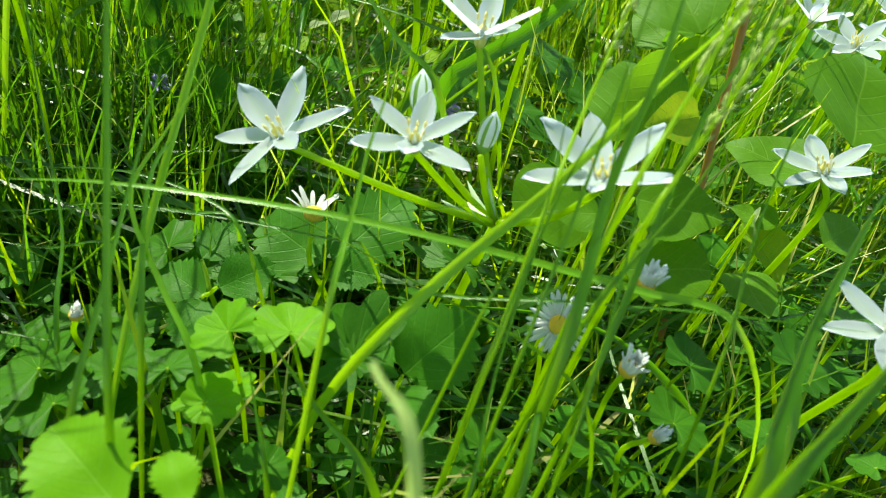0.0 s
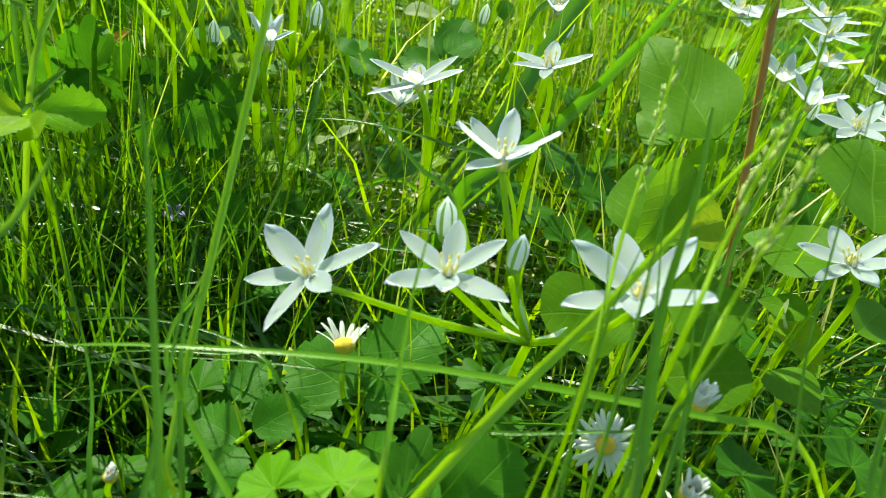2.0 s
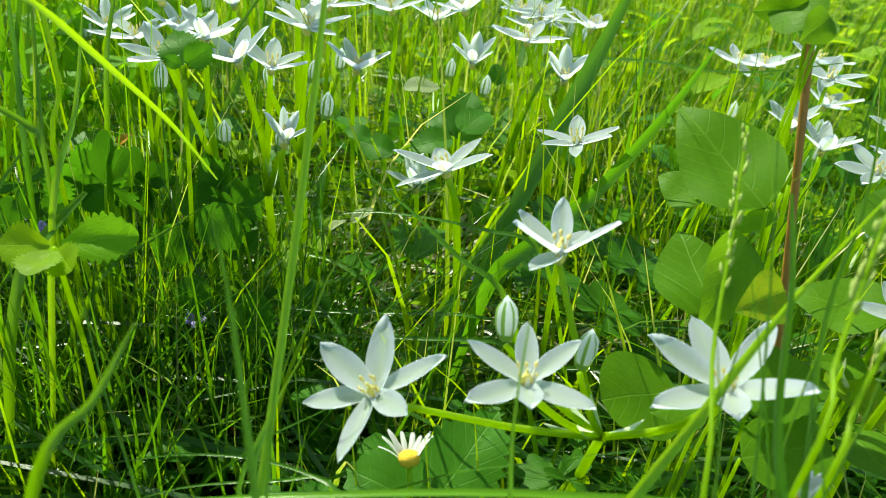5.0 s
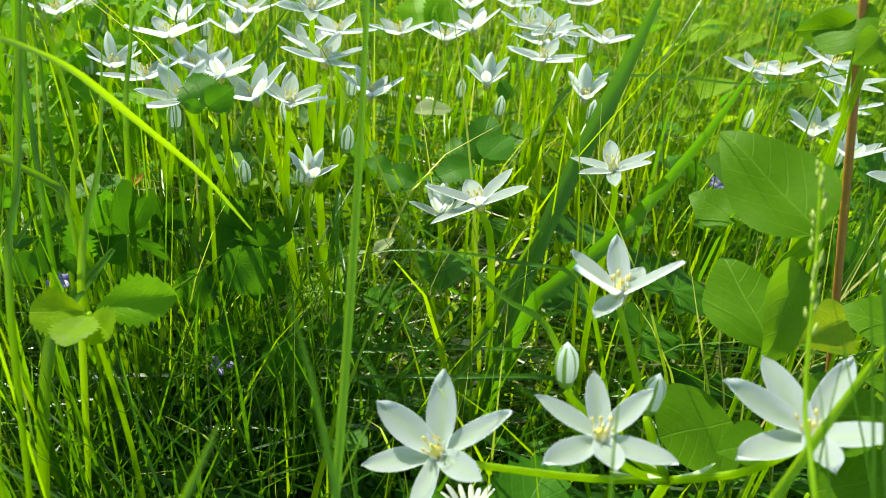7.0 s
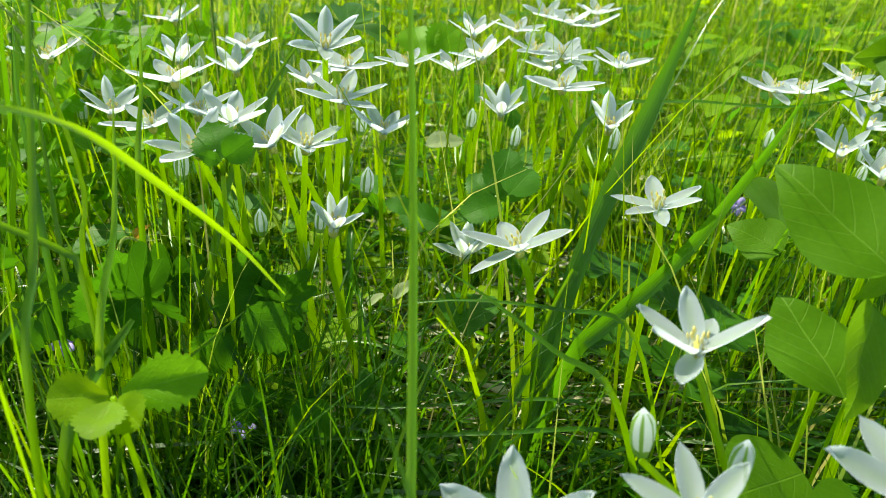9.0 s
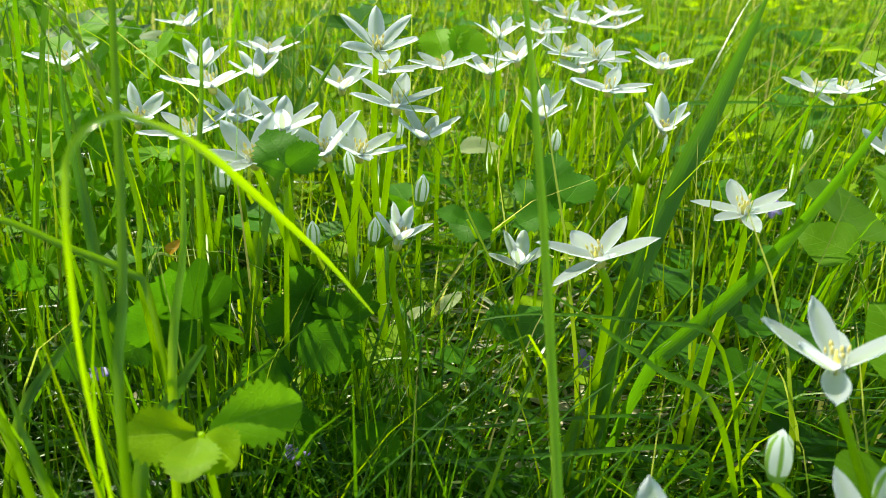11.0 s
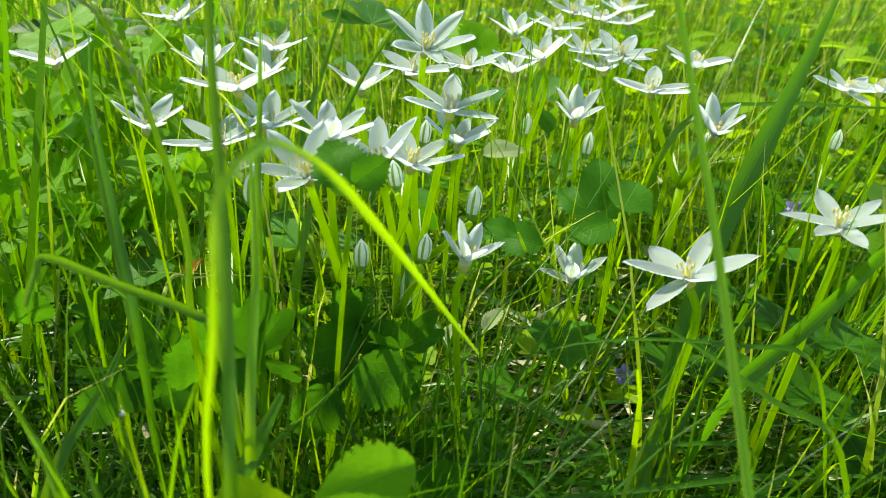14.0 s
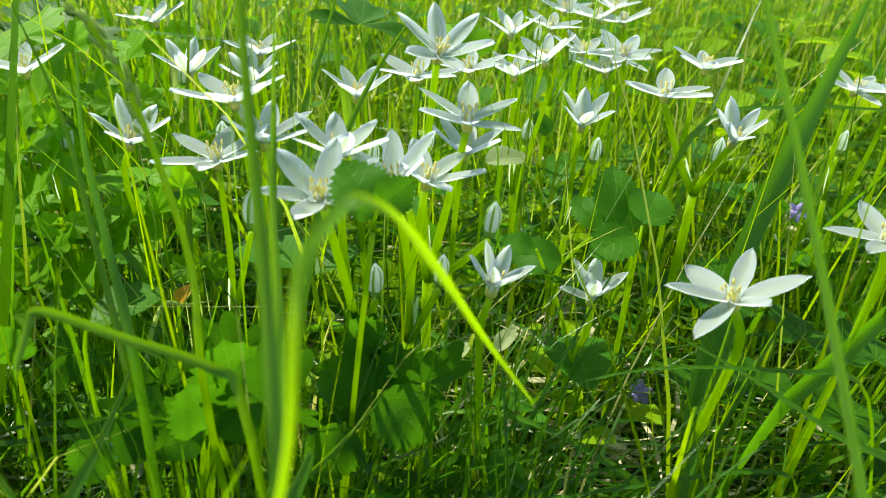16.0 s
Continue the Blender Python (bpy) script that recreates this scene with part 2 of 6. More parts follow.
def ribbon(name, points, width, mat, count=22, fold=0.25, twist=0.0, face=(0, -1, 0.4), tip=0.1, grow=0.25, rise=0.3, fall=0.55):
    """A long grass blade: folded along its midrib, with a slight wave, tapering to its tip."""
    line = smooth_line(points, count)
    verts, faces, uvs = [], [], []
    face = Vector(face)
    for i, q in enumerate(line):
        s = i / (count - 1)
        ahead = (line[min(i + 1, count - 1)] - line[max(i - 1, 0)]).normalized()
        side = ahead.cross(face).normalized()
        up = side.cross(ahead).normalized()
        a = twist * s + 0.12 * math.sin(7 * s + 40 * width * 1000)
        side, up = side * math.cos(a) + up * math.sin(a), up * math.cos(a) - side * math.sin(a)
        w = 0.5 * width * (grow + (1 - grow) * min(1, s / rise)) * (tip + (1 - tip) * min(1.0, (1 - s) / fall) ** 0.8)
        for k in (-1, -0.55, 0, 0.55, 1):
            verts.append(q + side * w * k + up * fold * w * (abs(k) - 0.5))
            uvs.append((0.5 + 0.5 * k, s))
    for i in range(count - 1):
        a, b = i * 5, (i + 1) * 5
        for k in range(4):
            faces.append((a + k, a + k + 1, b + k + 1, b + k))
    return mesh_of(name, verts, faces, [mat], uvs)


def turn_to(normal, phase=0.0):
    """A turn that carries z to the normal, then spins by phase degrees about it; x is kept near the world's x."""
    n = Vector(normal).normalized()
    u = (Vector((1, 0, 0)) - n * n.x).normalized()
    v = n.cross(u)
    return Matrix((u, v, n)).transposed().to_4x4() @ Matrix.Rotation(radians(phase), 4, "Z")


# ---- the ground ----
def ground_height(x, y):
    near = math.exp(-(x * x + (y - 0.3) ** 2) / 9.0)
    return near * (0.006 * noise.noise((x * 7, y * 7, 0)) + 0.003 * noise.noise((x * 31, y * 31, 3)))


def build_ground():
    rings = [0.0] + [0.025 * 1.085 ** k for k in range(104)] + [400.0, 3000.0]
    sides, verts, faces = 96, [(0, 0.3, ground_height(0, 0.3))], []
    for r in rings[1:]:
        for k in range(sides):
            a = 2 * math.pi * k / sides
            x, y = r * math.sin(a), 0.3 + r * math.cos(a)
            verts.append((x, y, ground_height(x, y)))
    for k in range(sides):
        faces.append((0, 1 + (k + 1) % sides, 1 + k))
    for i in range(len(rings) - 2):
        for k in range(sides):
            a, b = 1 + i * sides + k, 1 + i * sides + (k + 1) % sides
            faces.append((a, b, b + sides, a + sides))
    ob = new("ground", mesh_of("ground", verts, faces, [SOIL]))
    tagged(ob, "dark mossy soil under meadow grass", "ground", kind="structure")


build_ground()


# ---- flowers ----
def petal_mesh(length, width, bend, ruffle, stripe=0.22):
    """One petal along +x from its base: a thin solid blade, hollowed, with a green stripe below."""
    rows, cols = 11, 7
    shape = lambda s: (0.40 + 0.60 * math.sin(math.pi * 0.5 * min(1.0, s / 0.50)) ** 1.2) * max(0.004, 1 - max(0, (s - 0.47) / 0.53) ** 2.1) ** 0.72
    verts, uvs, faces, picks = [], [], [], []
    for layer in (0, 1):
        for i in range(rows):
            s = i / (rows - 1)
            w = 0.5 * width * shape(s)
            for j in range(cols):
                v = -1 + 2 * j / (cols - 1)
                z = bend * length * (s * s) + 0.16 * width * (v * v) * (1 - 0.5 * s) - 0.05 * width * (1 - abs(v)) * (1 - s)
                z += ruffle * length * math.sin(5.0 * s + 2.0 * v) * (0.3 + s)
                z -= layer * (0.00028 * (1 - 0.8 * v * v) * (1 - 0.6 * s) + 0.00008)
                verts.append((length * (s + 0.012 * math.cos(3 * v)), w * v, z))
                uvs.append((s, 0.5 + 0.5 * v))
    n = rows * cols
    for i in range(rows - 1):
        for j in range(cols - 1):
            a = i * cols + j
            faces.append((a, a + cols, a + cols + 1, a + 1))
            picks.append(0)
            faces.append((n + a, n + a + 1, n + a + cols + 1, n + a + cols))
            picks.append(1 if j in (2, 3) and i < rows - 2 else 0)
    rim = [j for j in range(cols)] + [i * cols + cols - 1 for i in range(1, rows)]
    rim += [(rows - 1) * cols + j for j in range(cols - 2, -1, -1)] + [i * cols for i in range(rows - 2, 0, -1)]
    start = len(verts)
    for a in rim:
        verts += [verts[a], verts[n + a]]
        uvs += [uvs[a], uvs[a]]
    for k in range(len(rim)):
        a, b = start + 2 * k, start + 2 * ((k + 1) % len(rim))
        faces.append((a, b, b + 1, a + 1))
        picks.append(0)
    return mesh_of("petal", verts, faces, [PETAL, STRIPE], uvs, picks)


def stamen_mesh():
    """A flat white filament with its yellow anther."""
    verts, faces, picks = [], [], []
    prof = [(0, 0.00075), (0.0022, 0.0008), (0.0045, 0.00045), (0.006, 0.00018)]
    for z, w in prof:
        verts += [(-w * 0.25, -w, z), (w * 0.25, -w, z), (w * 0.25, w, z), (-w * 0.25, w, z)]
    for i in range(3):
        for k in range(4):
            a, b = i * 4 + k, i * 4 + (k + 1) % 4
            faces.append((a, b, b + 4, a + 4))
            picks.append(0)
    base = len(verts)
    rings = [(0.0057, 0.0002), (0.0062, 0.00052), (0.0072, 0.00056), (0.0081, 0.0002)]
    for z, r in rings:
        for k in range(6):
            a = 2 * math.pi * k / 6
            verts.append((r * 0.8 * math.cos(a), r * 1.2 * math.sin(a), z))
    for i in range(3):
        for k in range(6):
            a, b = base + i * 6 + k, base + i * 6 + (k + 1) % 6
            faces.append((a, b, b + 6, a + 6))
            picks.append(1)
    faces.append(tuple(base + 18 + k for k in range(6)))
    picks.append(1)
    return mesh_of("stamen", verts, faces, [FILAMENT, ANTHER], None, picks)


def lathe(name, profile, mat, sides=9, ribs=0.0):
    """A round body from (radius, height) pairs, with shallow ribs if wanted."""
    verts, faces, uvs = [], [], []
    for i, (r, z) in enumerate(profile):
        for k in range(sides):
            a = 2 * math.pi * k / sides
            q = r * (1 + ribs * math.cos(3 * a))
            verts.append((q * math.cos(a), q * math.sin(a), z))
            uvs.append((k / sides, i / len(profile)))
    for i in range(len(profile) - 1):
        for k in range(sides):
            a, b = i * sides + k, i * sides + (k + 1) % sides
            faces.append((a, b, b + sides, a + sides))
    faces.append(tuple(range(sides - 1, -1, -1)))
    faces.append(tuple(range(len(verts) - sides, len(verts))))
    return mesh_of(name, verts, faces, [mat] if not isinstance(mat, list) else mat, uvs)


PETALS = [petal_mesh(0.0175, 0.0058 + 0.0004 * k, -0.05 + 0.045 * k, 0.006 * (k - 1)) for k in range(4)]
STAMEN = stamen_mesh()
HEART = lathe("flower_centre", [(0.0009, -0.0022), (0.0015, -0.0012), (0.0016, 0.0002), (0.0015, 0.0010), (0.0014, 0.0022), (0.0009, 0.0031), (0.0003, 0.0036), (0.0003, 0.0050)], OVARY, 12, 0.12)


def bud_mesh(length, radius):
    """A closed bud: white, with green stripes from its foot to its tip."""
    sides, rows = 18, 12
    verts, faces, picks, uvs = [], [], [], []
    for i in range(rows):
        s = i / (rows - 1)
        r = radius * (0.30 + 0.70 * math.sin(math.pi * min(1, 0.12 + 0.80 * s)) ** 0.9) * (1 - max(0, (s - 0.72) / 0.28) ** 1.7 * 0.9)
        for k in range(sides):
            a = 2 * math.pi * k / sides
            q = r * (1 + 0.07 * math.cos(6 * a))
            verts.append((q * math.cos(a), q * math.sin(a), s * length))
            uvs.append((s, k / sides))
    for i in range(rows - 1):
        for k in range(sides):
            a, b = i * sides + k, i * sides + (k + 1) % sides
            faces.append((a, b, b + sides, a + sides))
            picks.append(0 if (k % 3 != 0 and i > 1) or i > rows - 3 else 1)
    faces.append(tuple(range(sides - 1, -1, -1)))
    picks.append(1)
    faces.append(tuple(range((rows - 1) * sides, rows * sides)))
    picks.append(0)
    return mesh_of("bud", verts, faces, [PETAL, BUD_GREEN], uvs, picks)


BUD = bud_mesh(0.0125, 0.0027)


def add_flower(plant, at, normal, phase, radius, lift, sway=(0,) * 6, rng=None):
    """A six-petalled star under a plant: its green heart, six petals raised by lift degrees, six stamens."""
    rng = rng or random.Random(1)
    flower = part("flower", HEART, plant, Matrix.Translation(Vector(at) - plant.location) @ turn_to(normal, phase), "white star-shaped flower with yellow stamens")
    lifts = lift if isinstance(lift, (list, tuple)) else [lift + rng.uniform(-7, 7) for _ in range(6)]
    mean = sum(lifts) / 6
    for k in range(6):
        inner = k % 2
        size = radius / 0.0175 * (1.0 if isinstance(lift, (list, tuple)) else rng.uniform(0.93, 1.05))
        spin = Matrix.Rotation(radians(60 * k + sway[k]), 4, "Z")
        m = spin @ Matrix.Translation((0, 0, 0.0003 + 0.0004 * inner)) @ Matrix.Rotation(-radians(lifts[k]), 4, "Y")
        m = m @ Matrix.Rotation(radians(rng.uniform(-8, 8)), 4, "X") @ Matrix.Diagonal((size, size * rng.uniform(0.92, 1.05) * (0.9 if inner else 1.0), size, 1))
        part("petal", PETALS[rng.randrange(4)], flower, m)
    opening = max(3.0, 12.0 - 0.2 * max(0, mean))
    for k in range(6):
        m = Matrix.Rotation(radians(60 * k + 4), 4, "Z") @ Matrix.Translation((0.0015, 0, 0.0004)) @ Matrix.Rotation(radians(opening * rng.uniform(0.6, 1.15)), 4, "Y")
        size = 0.74 if k % 2 else 0.62
        part("stamen", STAMEN, flower, m @ Matrix.Scale(size, 4))
    return flower


def add_bud(plant, at, normal, size=1.0):
    part("bud", BUD, plant, Matrix.Translation(Vector(at) - plant.location) @ turn_to(normal) @ Matrix.Scale(size, 4), "closed white bud with green stripes")


def star_plant(base, flowers, buds=(), node=None, group="star flowers in the grass", seed=1, label="", thick=0.0013, leaves=2):
    """A plant with one green stem, a stalk to each flower and bud. flowers: (at, normal, phase, radius, lift[, sway])."""
    rng = random.Random(seed)
    base = Vector((base[0], base[1], ground_height(base[0], base[1]) - 0.002))
    plant = thing("star_of_bethlehem", base, label or "white star-of-Bethlehem on a green stem among grass", "flower", group)
    first = Vector(flowers[0][0])
    if node is None and len(flowers) + len(buds) == 1:
        n = Vector(flowers[0][1]).normalized()
        neck = first - n * 0.0022
        low = base + Vector((0, 0, 0.012))
        middle = low.lerp(neck, 0.55) + Vector((rng.uniform(-1, 1), rng.uniform(-1, 1), 0)) * 0.004
        part("stem", tube("stem", [p - base for p in (base, low, middle, neck - n * 0.012, neck)], thick, STEM, thick * 0.72), plant)
    else:
        node = Vector(node) if node is not None else base.lerp(first, 0.62)
        part("stem", tube("stem", [p - base for p in (base, base.lerp(node, 0.5) + Vector((rng.uniform(-1, 1), rng.uniform(-1, 1), 0)) * 0.004, node)], thick * 1.25, STEM, thick), plant)
        for at, n, *_ in list(flowers) + [(Vector(q), d, 0) for q, d, *_ in buds]:
            n = Vector(n).normalized()
            neck = Vector(at) - n * 0.0018
            reach = (neck - node).length
            way = node.lerp(neck, 0.5) + (node - base).normalized() * 0.10 * reach - n * 0.16 * reach
            part("flower_stalk", tube("flower_stalk", [node - base, way - base, neck - base], thick * 0.85, STEM, thick * 0.62, count=10), plant)
            leafy = node + (way - node) * 0.12
            tipped = leafy + (way - node).normalized() * 0.013 + Vector((rng.uniform(-1, 1), rng.uniform(-1, 1), 1)) * 0.002
            part("bract", ribbon("bract", [leafy - base, leafy.lerp(tipped, 0.5) + Vector((0, 0, -0.001)) - base, tipped - base], 0.0022, STRIPE, 7, grow=0.7), plant, None, "pale pointed bract")
    for k in range(leaves):
        a, size = rng.uniform(0, 2 * math.pi), rng.uniform(0.07, 0.13)
        out = Vector((math.cos(a), math.sin(a), 0))
        line = [Vector((0, 0, 0.001)), out * size * 0.12 + Vector((0, 0, size * 0.35)), out * size * 0.45 + Vector((0, 0, size * rng.uniform(0.40, 0.58))), out * size * 0.85 + Vector((0, 0, size * rng.uniform(0.08, 0.4)))]
        part("leaf", ribbon("leaf", line, rng.uniform(0.0028, 0.0042), STAR_LEAF, 14, 0.6, 0.4, (-out.y, out.x, 0.3) if k % 2 else (0, -1, 0.6), grow=0.7), plant, None, "narrow arching dark green leaf")
    for f in flowers:
        add_flower(plant, *f, rng=rng)
    for at, n, *size in buds:
        add_bud(plant, at, n, *size)
    return plant


star_plant((0.010, 0.184), [
    ((-0.0448, 0.1500, 0.1085), (-0.43, -0.22, 0.87), 193.2, 0.0191, [2, 10, 25, 4, 19, 19], [-16, 2, 2, 4, 4, 4]),
    ((-0.0121, 0.1447, 0.1204), (-0.07, -0.14, 0.99), 211.7, 0.0160, [8, 26, 5, 18, 19, 13], [2, -1, 1, 6, -3, -5]),
    ((0.0315, 0.1456, 0.1239), (-0.38, -0.05, 0.93), 209.9, 0.0199, [19, 24, 17, 11, 24, 31], [-5, -6, -8, 13, 9, -3]),
    ((-0.0044, 0.1771, 0.1353), (-0.05, 0.22, 0.97), 267.5, 0.0172, [4, 34, 12, 39, 22, 28], [-28, 8, 30, -3, -17, 3]),
], [((-0.0150, 0.1700, 0.1140), (-0.1, 0.05, 1)), ((0.0035, 0.1630, 0.1130), (0.05, 0, 1), 0.92)],
    node=(0.0125, 0.163, 0.0915), leaves=0, seed=3, label="flowering star-of-Bethlehem with four open flowers and two buds")
star_plant((0.108, 0.205), [((0.0995, 0.1942, 0.1168), (-0.45, -0.1, 0.88), 211.1, 0.0152, [16, 12, 23, 8, 8, 14], [5, 10, -15, -2, 5, 1])], seed=4)
star_plant((0.106, 0.150), [((0.0990, 0.1290, 0.1160), (-0.3, -0.1, 0.95), 190, 0.0165, 14)], seed=5)
star_plant((-0.022, 0.262), [((-0.0346, 0.2436, 0.1253), (-0.34, 0.01, 0.94), 220.3, 0.0184, [11, 28, 17, 14, 4, 33], [-7, -7, 0, 4, 0, 10])], seed=6, thick=0.0016)
star_plant((0.014, 0.262), [((0.0070, 0.2475, 0.1381), (-0.19, -0.09, 0.98), 203.9, 0.0150, [22, 13, 27, 8, 12, 10], [10, -1, -6, -7, 0, 3])], seed=7)
star_plant((-0.044, 0.306), [((-0.0464, 0.2976, 0.0935), (-0.06, -0.12, 1), 190, 0.0150, [36, 58, 52, 34, 62, 56])], seed=8, label="half-open white star-of-Bethlehem in the grass")
star_plant((-0.084, 0.288), [((-0.0918, 0.2587, 0.1234), (0.12, -0.12, 1), 175, 0.0122, [46, 62, 56, 44, 64, 60])], seed=9, label="half-open white star-of-Bethlehem in the grass")
star_plant((-0.096, 0.318), [((-0.0919, 0.2972, 0.1535), (0.05, -0.02, 1), 200, 0.0168, 16), ((-0.0985, 0.3100, 0.1690), (0.12, -0.42, 0.9), 215, 0.0168, 30)],
           [((-0.0840, 0.2930, 0.1210), (0.1, 0, 1), 0.9), ((-0.107, 0.300, 0.128), (-0.15, 0, 1), 0.8)], node=(-0.098, 0.313, 0.095), seed=10, thick=0.0017)
star_plant((0.0125, 0.347), [((-0.0050, 0.3525, 0.1450), (-0.05, -0.02, 1), 185, 0.0185, 14), ((0.0105, 0.3278, 0.1360), (-0.05, -0.35, 0.95), 210, 0.0150, 46)],
           [((0.0180, 0.347, 0.120), (0.1, 0, 1), 0.9)], node=(0.0145, 0.351, 0.106), seed=11, thick=0.0018)
star_plant((-0.026, 0.378), [((-0.0278, 0.3715, 0.1270), (0.0, -0.25, 1), 200, 0.0160, 52)], [((-0.021, 0.371, 0.112), (0.1, 0, 1), 0.9)], seed=12)
star_plant((0.030, 0.392), [((0.0268, 0.3830, 0.1472), (0.1, -0.05, 1), 190, 0.0160, 20)], seed=13)
star_plant((-0.120, 0.290), [((-0.1330, 0.2638, 0.1468), (-0.15, -0.25, 0.95), 190, 0.0165, 26), ((-0.1280, 0.2880, 0.1480), (0.1, 0.1, 1), 215, 0.0160, 30)],
           [((-0.119, 0.278, 0.112), (0, 0, 1), 0.8)], node=(-0.122, 0.283, 0.088), seed=14, thick=0.0017)
star_plant((-0.108, 0.296), [((-0.1137, 0.2814, 0.1427), (-0.25, -0.2, 0.95), 200, 0.0165, 34), ((-0.1040, 0.2895, 0.1395), (0.15, -0.12, 1), 220, 0.0170, 24)],
           [((-0.100, 0.285, 0.110), (0.1, 0, 1), 0.8)], node=(-0.107, 0.292, 0.086), seed=15, thick=0.0017)
star_plant((-0.080, 0.362), [((-0.0800, 0.3480, 0.1250), (0.1, 0.0, 1), 190, 0.0175, 28)], seed=16)
star_plant((-0.185, 0.345), [((-0.1905, 0.3430, 0.1325), (0.25, -0.1, 1), 185, 0.0160, 34)], seed=17)
star_plant((-0.160, 0.312), [((-0.1597, 0.3025, 0.1416), (-0.1, -0.05, 1), 200, 0.0170, 16)], [((-0.152, 0.302, 0.122), (0.1, 0, 1))], seed=18)
star_plant((-0.150, 0.330), [((-0.1555, 0.3200, 0.1530), (-0.1, 0.15, 0.9), 190, 0.0170, 18), ((-0.1470, 0.3157, 0.1420), (0.1, -0.05, 1), 205, 0.0160, 34)], node=(-0.150, 0.325, 0.10), seed=19)
rng_far = random.Random(77)
for x, y, z, r, lift in (
        (0.0032, 0.4268, 0.1340, 0.0165, 22), (-0.0482, 0.4016, 0.1390, 0.0165, 30), (-0.0956, 0.3612, 0.1490, 0.0175, 12), (0.0055, 0.4146, 0.1445, 0.0175, 10),
        (-0.0342, 0.4052, 0.1440, 0.0165, 28), (-0.0362, 0.4521, 0.1450, 0.0160, 36), (-0.0104, 0.4707, 0.1450, 0.0170, 14), (-0.2296, 0.3816, 0.1450, 0.0165, 20),
        (-0.1525, 0.4295, 0.1400, 0.0165, 24), (-0.1550, 0.4120, 0.1330, 0.0160, 40), (-0.1777, 0.3974, 0.1400, 0.0155, 46), (0.0134, 0.5183, 0.1450, 0.0165, 18),
        (0.0261, 0.4985, 0.1450, 0.0165, 22), (0.0369, 0.4888, 0.1450, 0.0165, 15), (0.1098, 0.3746, 0.1400, 0.0170, 12), (0.1444, 0.3964, 0.1400, 0.0170, 14),
        (0.1356, 0.3612, 0.1400, 0.0170, 16), (0.1192, 0.3465, 0.1200, 0.0160, 40), (0.1230, 0.3203, 0.1200, 0.0165, 34), (0.1005, 0.3832, 0.1380, 0.0170, 10),
        (-0.0040, 0.4400, 0.1400, 0.0165, 16), (0.0120, 0.4330, 0.1390, 0.0165, 12), (-0.2000, 0.4700, 0.1450, 0.0160, 20), (0.0480, 0.5300, 0.1450, 0.0165, 20),
        (0.0000, 0.5500, 0.1500, 0.0165, 20), (-0.1150, 0.3850, 0.1350, 0.0165, 34), (-0.0700, 0.3900, 0.1440, 0.0165, 18),
        (0.1290, 0.2860, 0.1250, 0.0165, 16), (0.1480, 0.3020, 0.1250, 0.0165, 20), (0.1430, 0.3720, 0.1250, 0.0165, 24), (0.1600, 0.3300, 0.1280, 0.0165, 14)):
    star_plant((x + rng_far.uniform(-0.012, 0.012), y + rng_far.uniform(0.0, 0.014)),
               [((x, y, z), (rng_far.uniform(-0.22, 0.15), rng_far.uniform(-0.2, 0.1), 1), rng_far.uniform(0, 60), r, lift)],
               [((x + rng_far.uniform(0.004, 0.010), y + 0.004, z - 0.030), (0.1, 0, 1), 0.9)] if rng_far.random() < 0.4 else (), seed=rng_far.randrange(999))


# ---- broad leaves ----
# Leaf green darkened so buttercup and low ivy leaves look shaded.
LEAF_SHADED = leaf_material("shaded_meadow_leaf", (0.020, 0.090, 0.004), (0.050, 0.155, 0.008), (0.10, 0.24, 0.02), (0.10, 0.30, 0.010), "palmate", through=0.36)
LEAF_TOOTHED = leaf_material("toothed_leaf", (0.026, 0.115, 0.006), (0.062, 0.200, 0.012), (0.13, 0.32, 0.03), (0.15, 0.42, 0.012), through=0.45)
LEAF_BROAD = leaf_material("broad_leaf", (0.060, 0.170, 0.006), (0.125, 0.285, 0.012), (0.24, 0.42, 0.05), (0.26, 0.48, 0.012), spots=(0.50, 0.46, 0.03), spot_share=0.30)
LEAF_YELLOW = leaf_material("yellowing_leaf", (0.15, 0.32, 0.010), (0.40, 0.42, 0.02), (0.42, 0.48, 0.08), (0.55, 0.66, 0.02), spots=(0.16, 0.36, 0.02), spot_share=0.48)
LEAF_FRESH = leaf_material("fresh_leaf", (0.12, 0.32, 0.008), (0.20, 0.44, 0.012), (0.26, 0.50, 0.06), (0.27, 0.56, 0.02))
# Lime of yellowing leaflets; also colours scattered leaves as sunlit patches.
LEAF_LIME_LIT = leaf_material("lime_sunlit_leaf", (0.12, 0.27, 0.006), (0.26, 0.42, 0.012), (0.32, 0.50, 0.06), (0.50, 0.70, 0.015))
# Brighter copy of the ivy leaf, with sunlight put into its colour.
LEAF_IVY_SUNLIT = leaf_material("ivy_leaf", (0.085, 0.250, 0.008), (0.165, 0.380, 0.012), (0.26, 0.48, 0.06), (0.38, 0.72, 0.015), "palmate")
LEAF_DEAD = leaf_material("dead_leaf", (0.34, 0.14, 0.02), (0.75, 0.40, 0.04), (0.55, 0.32, 0.10), (0.85, 0.48, 0.04))
# Pale leaf whose white reflection of the sun is painted as colour.
LEAF_PALE_GLINT = leaf_material("pale_glint_leaf", (0.24, 0.32, 0.14), (0.42, 0.48, 0.26), (0.20, 0.28, 0.10), (0.46, 0.56, 0.26))
BARK = simple_material("brown_stalk", (0.30, 0.12, 0.03), (0.48, 0.24, 0.06), 0.5, 0.15, scale=120.0, bump=0.5)


